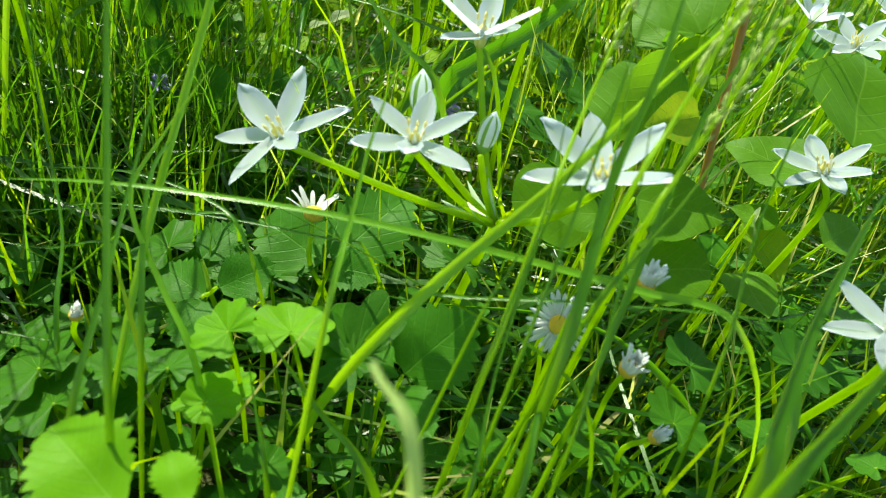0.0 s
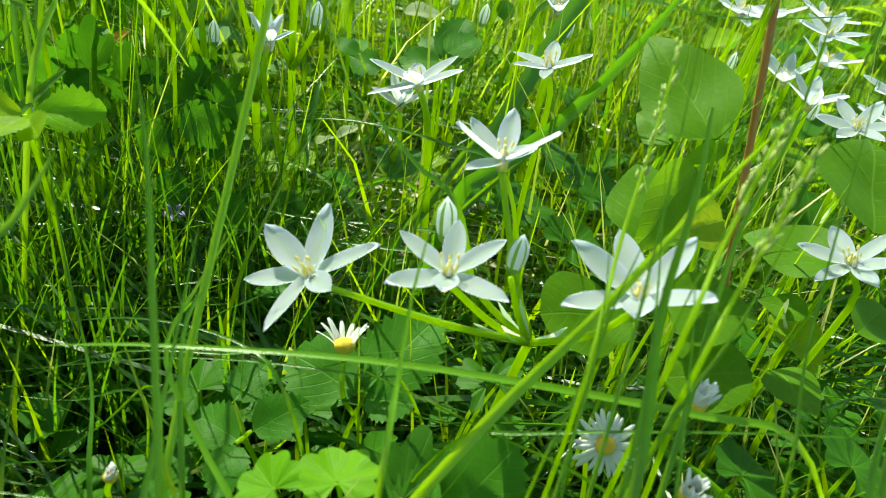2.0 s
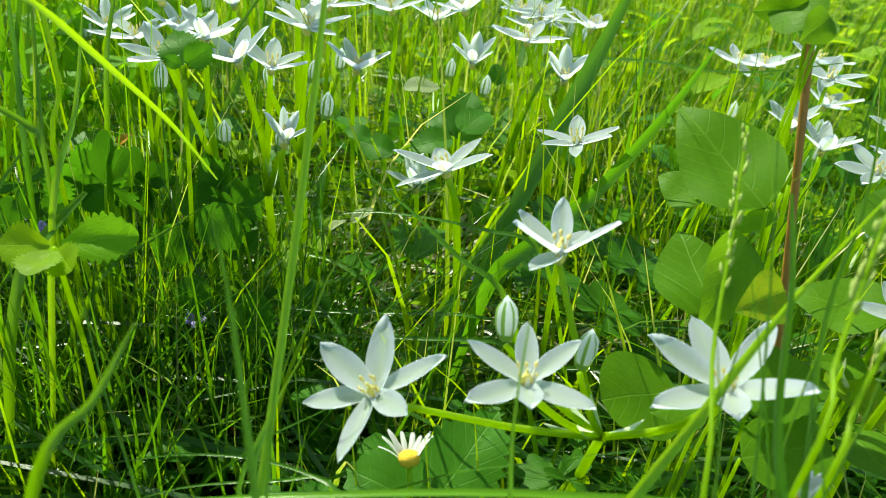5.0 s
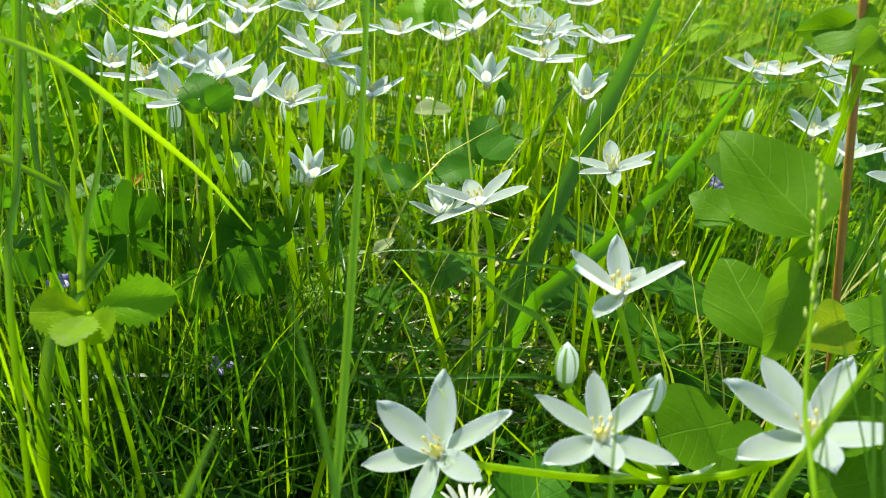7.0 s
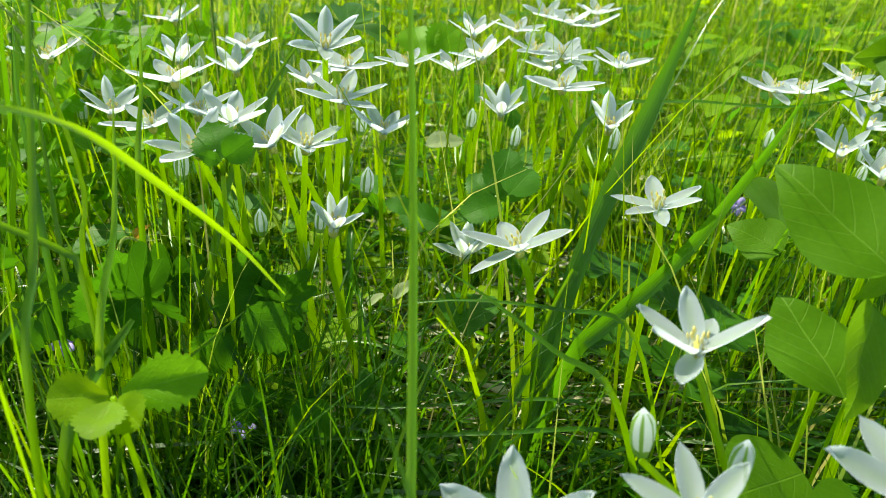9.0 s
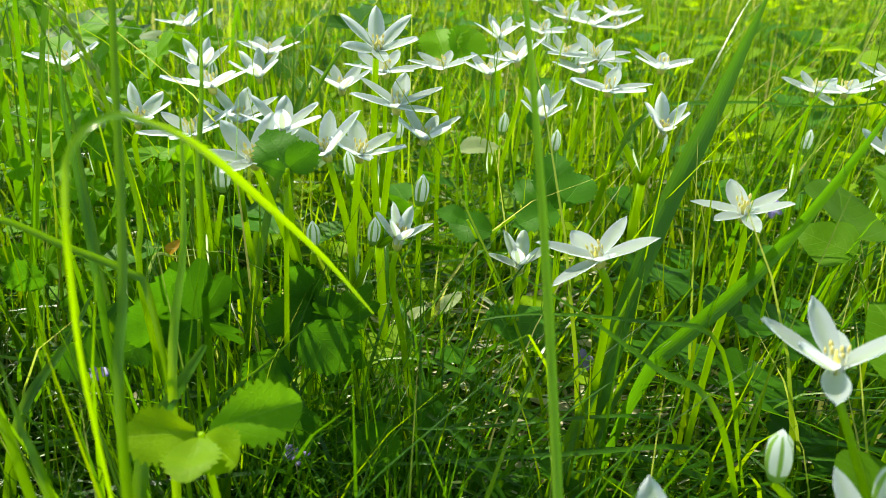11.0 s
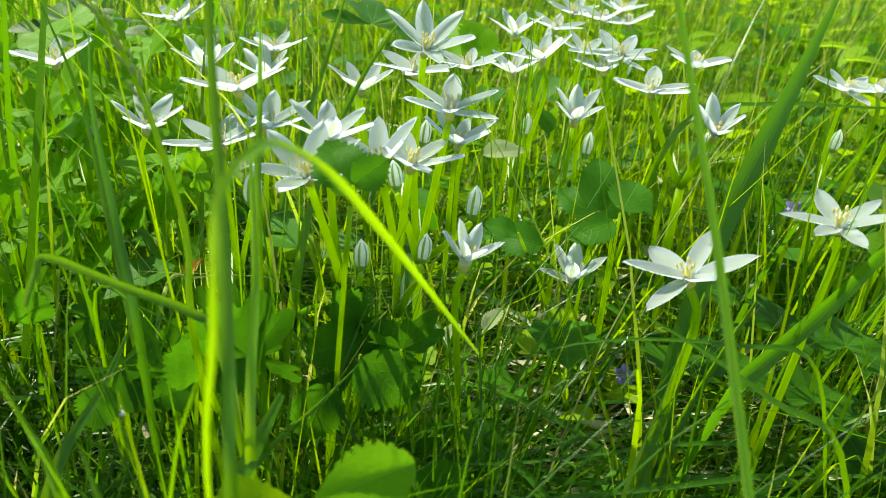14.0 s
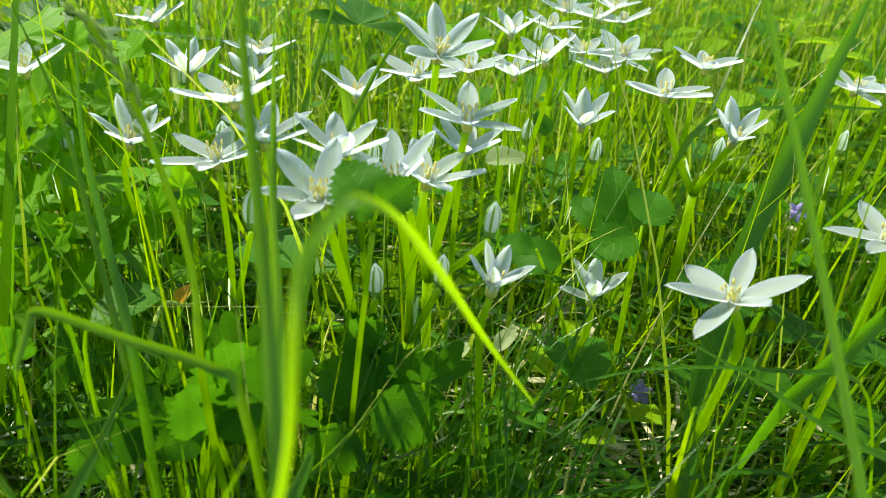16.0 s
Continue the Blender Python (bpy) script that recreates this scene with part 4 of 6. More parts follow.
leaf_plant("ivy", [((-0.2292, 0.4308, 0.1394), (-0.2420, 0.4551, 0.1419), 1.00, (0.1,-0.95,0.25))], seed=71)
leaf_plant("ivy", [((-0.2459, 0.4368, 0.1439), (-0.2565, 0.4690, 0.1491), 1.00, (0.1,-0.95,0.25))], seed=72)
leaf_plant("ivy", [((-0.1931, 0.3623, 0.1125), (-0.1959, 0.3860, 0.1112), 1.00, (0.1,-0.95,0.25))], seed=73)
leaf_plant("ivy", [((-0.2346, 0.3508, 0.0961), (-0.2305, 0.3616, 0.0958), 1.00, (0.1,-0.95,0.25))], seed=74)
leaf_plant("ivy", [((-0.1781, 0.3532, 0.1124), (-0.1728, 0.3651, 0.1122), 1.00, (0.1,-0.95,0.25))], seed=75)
leaf_plant("lobed", [((-0.2632, 0.5056, 0.1359), (-0.2691, 0.5453, 0.1464), 1.00, (0,-0.8,0.6))], seed=76)
leaf_plant("lobed", [((-0.2415, 0.4875, 0.1324), (-0.2462, 0.5248, 0.1405), 1.00, (0,-0.8,0.6))], seed=77)
leaf_plant("lobed", [((-0.1060, 0.4765, 0.1447), (-0.0999, 0.5132, 0.1542), 1.00, (0,-0.8,0.6))], seed=78)
leaf_plant("crenate", [((0.0204, 0.3272, 0.0712), (0.0309, 0.3528, 0.0713), 1.00, FACE)], seed=79)
leaf_plant("crenate", [((0.0118, 0.2805, 0.0667), (0.0235, 0.3018, 0.0656), 1.00, FACE)], seed=80)
leaf_plant("crenate", [((0.0518, 0.2513, 0.0453), (0.0649, 0.2720, 0.0455), 1.00, FACE)], seed=81)
leaf_plant("crenate", [((0.0413, 0.3002, 0.0698), (0.0573, 0.3210, 0.0676), 1.00, FACE)], seed=82)
leaf_plant("crenate", [((0.0442, 0.2714, 0.0810), (0.0600, 0.2919, 0.0819), 1.00, FACE)], seed=83)
leaf_plant("crenate", [((-0.0026, 0.2908, 0.0602), (0.0041, 0.3122, 0.0577), 1.00, FACE)], seed=84)
leaf_plant("crenate", [((0.0338, 0.2639, 0.0637), (0.0507, 0.2823, 0.0633), 1.00, FACE)], seed=85)
leaf_plant("toothed", [((-0.1541, 0.2504, 0.0992), (-0.1555, 0.2446, 0.1221), 1.00, HANG)], seed=86)
leaf_plant("toothed", [((-0.1614, 0.2409, 0.1014), (-0.1725, 0.2394, 0.0972), 1.00, HANG)], seed=87)
leaf_plant("toothed", [((-0.1290, 0.2542, 0.0887), (-0.1366, 0.2493, 0.0717), 1.00, HANG)], seed=88)
leaf_plant("lobed", [((-0.1207, 0.2649, 0.0890), (-0.1035, 0.2606, 0.0750), 1.00, HANG)], seed=89)
leaf_plant("lobed", [((-0.1076, 0.2586, 0.0571), (-0.1051, 0.2529, 0.0395), 1.00, HANG)], seed=90)
leaf_plant("lobed", [((-0.1473, 0.2386, 0.1098), (-0.1423, 0.2336, 0.1291), 1.00, HANG)], seed=91)
leaf_plant("toothed", [((-0.1202, 0.2542, 0.0982), (-0.1068, 0.2489, 0.0832), 1.00, HANG)], seed=92)
leaf_plant("lobed", [((-0.1089, 0.2543, 0.0992), (-0.0995, 0.2513, 0.1113), 1.00, HANG)], seed=93)
leaf_plant("toothed", [((-0.1227, 0.2425, 0.0756), (-0.1192, 0.2372, 0.0614), 1.00, HANG)], seed=94)
leaf_plant("toothed", [((-0.1044, 0.2392, 0.0704), (-0.0919, 0.2344, 0.0568), 1.00, HANG)], seed=95)
leaf_plant("lobed", [((-0.1692, 0.2458, 0.1005), (-0.1795, 0.2429, 0.0923), 1.00, HANG)], seed=96)
leaf_plant("lobed", [((-0.1807, 0.2467, 0.1030), (-0.1740, 0.2422, 0.0909), 1.00, HANG)], seed=97)
leaf_plant("toothed", [((-0.1862, 0.2485, 0.0964), (-0.1896, 0.2440, 0.0842), 1.00, HANG)], seed=98)
leaf_plant("toothed", [((-0.2146, 0.2849, 0.0917), (-0.2151, 0.2799, 0.1065), 1.00, HANG)], seed=99)
leaf_plant("lobed", [((-0.1376, 0.2961, 0.0548), (-0.1313, 0.2909, 0.0413), 1.00, HANG)], seed=100)
leaf_plant("lobed", [((-0.2046, 0.3023, 0.0824), (-0.2127, 0.2978, 0.0722), 1.00, HANG)], seed=101)
leaf_plant("dead", [((-0.1763, 0.3110, 0.0925), (-0.1724, 0.3128, 0.0985), 0.80, FACE)], seed=107)
leaf_plant("pale", [((-0.0620, 0.3860, 0.1075), (-0.0430, 0.3875, 0.1120), 0.80, (-0.1, -0.3, 0.95))], seed=111, root=(-0.060, 0.392))
leaf_plant("pale", [((-0.0740, 0.3050, 0.0700), (-0.0660, 0.3130, 0.0760), 0.60, (-0.1, -0.2, 1))], seed=112, root=(-0.072, 0.312))
leaf_plant("pale", [((-0.0850, 0.3150, 0.0600), (-0.0800, 0.3260, 0.0620), 0.60, (-0.2, -0.1, 1))], seed=113, root=(-0.083, 0.320))
leaf_plant("pale", [((0.0920, 0.2030, 0.0930), (0.0990, 0.2090, 0.0850), 0.90, (0.1, -0.6, 0.8))], seed=114, root=(0.096, 0.208))
leaf_plant("dead", [((-0.1486, 0.2698, 0.0180), (-0.1396, 0.2723, 0.0235), 1.20, FACE)], seed=108)
leaf_plant("dead", [((-0.1001, 0.2176, 0.0173), (-0.0968, 0.2206, 0.0211), 1.20, FACE)], seed=109)
leaf_plant("dead", [((-0.1049, 0.2239, 0.0188), (-0.1010, 0.2259, 0.0226), 1.10, FACE)], seed=110)


def ivy_shoot(points, pairs, size, seed):
    """An upright ground-ivy shoot: a square stem with opposite pairs of scalloped leaves, each pair turned by a right angle."""
    rng = random.Random(seed)
    root = Vector(points[0])
    root.z = ground_height(root.x, root.y) - 0.001
    line = [Vector((0, 0, 0))] + [Vector(q) - root for q in points[1:]]
    plant = thing("ground_ivy", root, "upright ground-ivy shoot with paired scalloped leaves in the sun", "ground ivy", "ground ivy shoots at the edge of the flowers")
    part("stem", tube("stem", line, 0.0009, STEM, 0.0006, 4, 14), plant)
    fine = smooth_line(line, 40)
    for k in range(pairs):
        s = 0.22 + 0.76 * k / (pairs - 1)
        at = fine[min(39, int(s * 39))]
        length = size * (1.1 - 0.55 * s) * rng.uniform(0.9, 1.1)
        for side in (0, 180):
            a = radians(95 * (k % 2) + side + rng.uniform(-20, 20))
            out = Vector((math.cos(a), math.sin(a), rng.uniform(-0.15, 0.35))).normalized()
            foot = at + out * length * 0.45
            part("leaf_stalk", tube("leaf_stalk", [at, at.lerp(foot, 0.5) + Vector((0, 0, 0.0008)), foot], 0.0005, STEM, 0.0004, 5, 5), plant)
            up = (0.15 + rng.uniform(-0.2, 0.2), -0.75, 0.6)
            part("leaf", LEAVES["ivy"][rng.randrange(3)], plant, Matrix.Translation(foot) @ leaf_pose(foot, foot + out * length, 1.0, up))


ivy_shoot([(-0.2280, 0.3700, 0), (-0.2300, 0.3720, 0.07), (-0.2330, 0.3760, 0.145)], 6, 0.015, 51)
ivy_shoot([(-0.2150, 0.3480, 0), (-0.2120, 0.3440, 0.05), (-0.2150, 0.3420, 0.108)], 5, 0.015, 52)
ivy_shoot([(-0.1960, 0.3380, 0), (-0.1980, 0.3360, 0.04), (-0.1950, 0.3340, 0.085)], 5, 0.014, 53)
ivy_shoot([(-0.2060, 0.4050, 0), (-0.2030, 0.4070, 0.08), (-0.2060, 0.4120, 0.150)], 6, 0.016, 54)
ivy_shoot([(-0.2440, 0.3520, 0), (-0.2430, 0.3480, 0.06), (-0.2460, 0.3450, 0.115)], 5, 0.016, 55)
ivy_shoot([(-0.2700, 0.4300, 0), (-0.2720, 0.4320, 0.08), (-0.2760, 0.4350, 0.165)], 6, 0.020, 57)
ivy_shoot([(-0.2400, 0.4700, 0), (-0.2380, 0.4720, 0.08), (-0.2420, 0.4760, 0.170)], 6, 0.021, 58)
ivy_shoot([(-0.2950, 0.4900, 0), (-0.2930, 0.4920, 0.09), (-0.2990, 0.4960, 0.185)], 6, 0.022, 59)
ivy_shoot([(-0.2000, 0.4800, 0), (-0.2020, 0.4820, 0.08), (-0.1990, 0.4860, 0.165)], 6, 0.020, 60)
ivy_shoot([(-0.2600, 0.5500, 0), (-0.2580, 0.5520, 0.09), (-0.2620, 0.5560, 0.190)], 6, 0.024, 61)
ivy_shoot([(-0.1800, 0.3680, 0), (-0.1780, 0.3700, 0.06), (-0.1810, 0.3730, 0.115)], 5, 0.014, 56)


# ---- single grass blades near the lens ----
def grass_blade(points, width, material=None, twist=0.0, fold=0.3, face=(0, -1, 0.4), count=24, label="single long green grass blade", tip=0.08, rise=0.3, fall=0.55):
    """One blade, a thing of its own: it rises from the ground along the points to its tip."""
    root = Vector(points[0])
    root.z = ground_height(root.x, root.y) - 0.002
    line = [Vector((0, 0, 0))] + [Vector(p) - root for p in points[1:]]
    ob = new("grass_blade", ribbon("grass_blade", line, width, material or GRASS_OWN, count, fold, twist, face, tip, 0.25, rise, fall))
    ob.location = root
    return tagged(ob, label, "grass blade", "long blades near the path")


grass_blade([(-0.0640, 0.0850, 0.0000), (-0.0655, 0.1000, 0.0500), (-0.0660, 0.1220, 0.0900), (-0.0660, 0.1530, 0.1300), (-0.0665, 0.1850, 0.1700), (-0.0680, 0.2150, 0.2060)], 0.0019, GRASS_PALE_LIT, tip=0.5, fall=0.3, label="tall pale green grass stalk with a blunt tip")
grass_blade([(0.1000, 0.1250, 0.0000), (0.0890, 0.1230, 0.0700), (0.0661, 0.1219, 0.1120), (0.0412, 0.1223, 0.1146), (-0.0159, 0.1184, 0.1159), (-0.0642, 0.1145, 0.1117), (-0.0940, 0.1169, 0.1018)], 0.0017, GRASS_PALE_LIT, face=(0, -0.5, 1), fall=0.4, label="long grass blade lying across the stalks, coloured pale as sunlit")
grass_blade([(0.0177, 0.1478, 0.0000), (0.0007, 0.1436, 0.0440), (-0.0162, 0.1393, 0.0881), (-0.0273, 0.1365, 0.0931), (-0.0721, 0.1370, 0.0864), (-0.1262, 0.1352, 0.0679)], 0.0008, face=(0, -0.5, 1))
grass_blade([(-0.0398, 0.1183, 0.0000), (-0.0223, 0.1180, 0.0479), (-0.0048, 0.1178, 0.0957), (0.0118, 0.1176, 0.1049), (0.0503, 0.1183, 0.1156), (0.0889, 0.1215, 0.1208)], 0.0010, face=(0, -0.5, 1))
grass_blade([(0.0687, 0.0932, 0.0000), (0.0529, 0.1007, 0.0472), (0.0370, 0.1082, 0.0945), (-0.0019, 0.1265, 0.0956), (-0.0449, 0.1392, 0.0975)], 0.0010)
grass_blade([(-0.0149, 0.0581, 0.0000), (-0.0158, 0.0756, 0.0564), (-0.0166, 0.0931, 0.1128), (-0.0173, 0.1060, 0.1242), (-0.0178, 0.1165, 0.1356), (-0.0163, 0.1295, 0.1529)], 0.0012, GRASS_PALE_LIT)
grass_blade([(-0.0169, 0.0740, 0.0000), (-0.0299, 0.0858, 0.0407), (-0.0428, 0.0976, 0.0815), (-0.0558, 0.1094, 0.0900), (-0.0685, 0.1211, 0.1019), (-0.0657, 0.1316, 0.1134), (-0.0588, 0.1417, 0.1277)], 0.0016, GRASS_PALE_LIT)
grass_blade([(0.0149, 0.0620, 0.0000), (0.0173, 0.0793, 0.0593), (0.0196, 0.0967, 0.1186), (0.0233, 0.1243, 0.1539), (0.0277, 0.1688, 0.1974)], 0.0009)
grass_blade([(0.0311, 0.0778, 0.0000), (0.0348, 0.0949, 0.0527), (0.0386, 0.1120, 0.1053), (0.0460, 0.1464, 0.1421), (0.0555, 0.1657, 0.1639), (0.0619, 0.1919, 0.1968)], 0.0015)
grass_blade([(0.0653, 0.0795, 0.0000), (0.0638, 0.0969, 0.0546), (0.0623, 0.1144, 0.1091), (0.0608, 0.1315, 0.1370), (0.0703, 0.1796, 0.1959)], 0.0010)
grass_blade([(0.0204, 0.0699, 0.0000), (0.0240, 0.0871, 0.0559), (0.0276, 0.1042, 0.1118), (0.0308, 0.1195, 0.1366), (0.0402, 0.1359, 0.1632)], 0.0009)
grass_blade([(0.0092, 0.0687, 0.0000), (0.0126, 0.0859, 0.0549), (0.0160, 0.1030, 0.1099), (0.0200, 0.1235, 0.1336), (0.0279, 0.1418, 0.1536)], 0.0008)
grass_blade([(-0.0065, 0.0647, 0.0000), (0.0017, 0.0802, 0.0585), (0.0098, 0.0957, 0.1171), (0.0128, 0.1014, 0.1264), (0.0156, 0.1092, 0.1389)], 0.0007)
grass_blade([(0.0080, 0.0579, 0.0000), (0.0107, 0.0752, 0.0538), (0.0135, 0.0925, 0.1076), (0.0166, 0.1117, 0.1350), (0.0141, 0.1279, 0.1585)], 0.0007)
grass_blade([(0.0288, 0.0481, 0.0000), (0.0297, 0.0656, 0.0573), (0.0305, 0.0830, 0.1146), (0.0316, 0.1049, 0.1360), (0.0293, 0.1276, 0.1588)], 0.0008)
grass_blade([(0.0197, 0.0461, 0.0000), (0.0189, 0.0636, 0.0438), (0.0180, 0.0810, 0.0877), (0.0171, 0.1005, 0.1038), (0.0193, 0.1245, 0.1255)], 0.0011)
grass_blade([(0.0257, 0.0418, 0.0000), (0.0255, 0.0593, 0.0492), (0.0254, 0.0768, 0.0983), (0.0253, 0.0918, 0.1090), (0.0279, 0.1165, 0.1316), (0.0271, 0.1499, 0.1569)], 0.0012)
grass_blade([(-0.0531, 0.0359, 0.0000), (-0.0539, 0.0533, 0.0453), (-0.0546, 0.0708, 0.0906), (-0.0553, 0.0863, 0.1097), (-0.0578, 0.1024, 0.1217), (-0.0604, 0.1223, 0.1382)], 0.0015)
grass_blade([(-0.0459, 0.0720, 0.0000), (-0.0522, 0.0884, 0.0424), (-0.0585, 0.1047, 0.0847), (-0.0667, 0.1258, 0.1029), (-0.0662, 0.1386, 0.1107), (-0.0630, 0.1502, 0.1251)], 0.0015)
grass_blade([(-0.0710, 0.0826, 0.0000), (-0.0784, 0.0984, 0.0323), (-0.0858, 0.1143, 0.0647), (-0.0954, 0.1350, 0.0743), (-0.1154, 0.1615, 0.0911), (-0.1285, 0.1803, 0.1142)], 0.0015)
grass_blade([(0.0247, 0.0590, 0.0000), (0.0254, 0.0764, 0.0598), (0.0260, 0.0939, 0.1195), (0.0269, 0.1171, 0.1402), (0.0312, 0.1367, 0.1565), (0.0331, 0.1526, 0.1683)], 0.0022, tip=0.3)
grass_blade([(0.0561, 0.0424, 0.0000), (0.0579, 0.0598, 0.0574), (0.0598, 0.0772, 0.1149), (0.0607, 0.0858, 0.1256), (0.0650, 0.1010, 0.1364), (0.0717, 0.1168, 0.1480)], 0.0038, tip=0.2, fold=0.5)
grass_blade([(0.0320, 0.0399, 0.0000), (0.0431, 0.0534, 0.0630), (0.0542, 0.0669, 0.1260), (0.0613, 0.0755, 0.1367), (0.0687, 0.0852, 0.1487)], 0.0040, tip=0.25, fold=0.5)
grass_blade([(0.0836, 0.0686, 0.0000), (0.0812, 0.0860, 0.0498), (0.0788, 0.1033, 0.0996), (0.0771, 0.1150, 0.1141), (0.0814, 0.1323, 0.1354), (0.0923, 0.1517, 0.1435)], 0.0021)
grass_blade([(0.0252, 0.0144, 0.0000), (0.0148, 0.0285, 0.0717), (0.0044, 0.0426, 0.1434), (-0.0037, 0.0536, 0.1490)], 0.0020, STRAW_GLINT_BLADE, tip=0.5, fold=0.4, label="pale blunt grass blade close to the ground ivy")
grass_blade([(-0.0306, 0.0374, 0.0000), (-0.0379, 0.0534, 0.0527), (-0.0452, 0.0693, 0.1053), (-0.0573, 0.0957, 0.1367), (-0.0653, 0.1129, 0.1570), (-0.0704, 0.1210, 0.1683)], 0.0017)
grass_blade([(0.0310, 0.0692, 0.0000), (0.0154, 0.0772, 0.0383), (-0.0002, 0.0851, 0.0767), (-0.0156, 0.0929, 0.0863), (-0.0296, 0.1003, 0.0953)], 0.0022)
grass_blade([(-0.0015, 0.0543, 0.0000), (-0.0117, 0.0686, 0.0369), (-0.0218, 0.0828, 0.0738), (-0.0266, 0.0895, 0.0820), (-0.0314, 0.0962, 0.0903)], 0.0013)
grass_blade([(-0.0152, 0.1140, 0.0000), (-0.0301, 0.1231, 0.0435), (-0.0451, 0.1322, 0.0869), (-0.0607, 0.1417, 0.0907), (-0.0867, 0.1460, 0.0880), (-0.1179, 0.1491, 0.0757)], 0.0010, face=(0, -0.5, 1))
grass_blade([(-0.0547, 0.1501, 0.0000), (-0.0547, 0.1501, 0.0386), (-0.0547, 0.1501, 0.0772), (-0.0690, 0.1501, 0.0772), (-0.0947, 0.1471, 0.0734), (-0.1171, 0.1402, 0.0647)], 0.0010, face=(0, -0.5, 1))
grass_blade([(-0.0877, 0.1443, 0.0000), (-0.0877, 0.1443, 0.0312), (-0.0877, 0.1443, 0.0624), (-0.1053, 0.1411, 0.0582), (-0.1221, 0.1397, 0.0567)], 0.0009, face=(0, -0.5, 1))
grass_blade([(-0.0804, 0.1380, 0.0000), (-0.0804, 0.1380, 0.0364), (-0.0804, 0.1380, 0.0728), (-0.0913, 0.1312, 0.0636), (-0.1057, 0.1221, 0.0514)], 0.0009)
grass_blade([(0.0090, 0.0752, 0.0000), (0.0194, 0.0893, 0.0596), (0.0298, 0.1034, 0.1192), (0.0348, 0.1101, 0.1302), (0.0414, 0.1181, 0.1432), (0.0478, 0.1297, 0.1622)], 0.0012)
grass_blade([(-0.1137, 0.0675, 0.0000), (-0.1014, 0.0800, 0.0667), (-0.0891, 0.0924, 0.1334), (-0.0817, 0.0998, 0.1460), (-0.0770, 0.1057, 0.1561)], 0.0022, tip=0.2)
grass_blade([(-0.0260, 0.2300, 0.0000), (-0.0230, 0.2526, 0.0398), (-0.0172, 0.2704, 0.0621), (-0.0077, 0.2847, 0.0882), (0.0049, 0.2961, 0.1202), (0.0181, 0.3024, 0.1548), (0.0300, 0.3060, 0.1930)], 0.0070, STAR_LEAF, fold=0.2, face=(-0.25, -1, 0.25), rise=0.12, fall=0.22, label="broad dark green grass blade, upright")
grass_blade([(-0.0300, 0.2400, 0.0000), (-0.0220, 0.2455, 0.0492), (-0.0143, 0.2420, 0.0882), (-0.0063, 0.2431, 0.0982), (0.0149, 0.2452, 0.1219), (0.0340, 0.2469, 0.1544), (0.0430, 0.2480, 0.1740)], 0.0056, STAR_LEAF, fold=0.3, face=(0.3, -1, 0.5), fall=0.4, label="broad bent green grass blade, sunlit above its kink")
grass_blade([(-0.0297, 0.3491, 0.0000), (-0.0124, 0.3461, 0.0672), (0.0048, 0.3431, 0.1344), (0.0383, 0.3372, 0.1457), (0.0815, 0.3262, 0.1480), (0.1293, 0.3302, 0.1569)], 0.0026, face=(0, -0.5, 1))
grass_blade([(0.0204, 0.1888, 0.0000), (0.0041, 0.1951, 0.0520), (-0.0123, 0.2014, 0.1040), (-0.0279, 0.2074, 0.1143), (-0.0447, 0.2184, 0.1233), (-0.0622, 0.2286, 0.1307)], 0.0020, face=(0, -0.6, 1))
grass_blade([(0.0348, 0.2245, 0.0000), (0.0175, 0.2276, 0.0522), (0.0003, 0.2308, 0.1043), (-0.0211, 0.2346, 0.1104), (-0.0582, 0.2409, 0.1092), (-0.0928, 0.2426, 0.0994)], 0.0017, face=(0, -0.5, 1))
grass_blade([(0.0004, 0.2243, 0.0000), (0.0004, 0.2243, 0.0351), (0.0004, 0.2243, 0.0703), (-0.0437, 0.2255, 0.0698), (-0.0928, 0.2334, 0.0600), (-0.1350, 0.2356, 0.0615)], 0.0018, face=(0, -0.5, 1))
grass_blade([(-0.0089, 0.2370, 0.0000), (-0.0089, 0.2370, 0.0362), (-0.0089, 0.2370, 0.0725), (-0.0786, 0.2457, 0.0629), (-0.1226, 0.2488, 0.0661)], 0.0016, face=(0, -0.5, 1))
grass_blade([(-0.1440, 0.1640, 0.0000), (-0.1440, 0.1620, 0.0800), (-0.1433, 0.1600, 0.1442), (-0.1397, 0.1560, 0.1718), (-0.1387, 0.1576, 0.1832), (-0.1378, 0.1600, 0.1881), (-0.1350, 0.1635, 0.1908), (-0.1321, 0.1691, 0.1896), (-0.1266, 0.1813, 0.1810), (-0.1191, 0.1906, 0.1677), (-0.1088, 0.2035, 0.1482), (-0.0981, 0.2060, 0.1320)], 0.0020, GRASS_PALE_LIT, count=48, face=(0.15, -0.72, 0.65), tip=0.2, rise=1.0, fall=0.2, label="long grass blade arching over, its crest in the sun")
grass_blade([(-0.1930, 0.3180, 0.0000), (-0.1900, 0.3110, 0.0600), (-0.1817, 0.3089, 0.0914), (-0.1740, 0.3111, 0.0915), (-0.1662, 0.3129, 0.0914)], 0.0016, STRAW_GLINT_BLADE, face=(0, -0.7, 0.7), label="yellow dead grass blade bent over level")
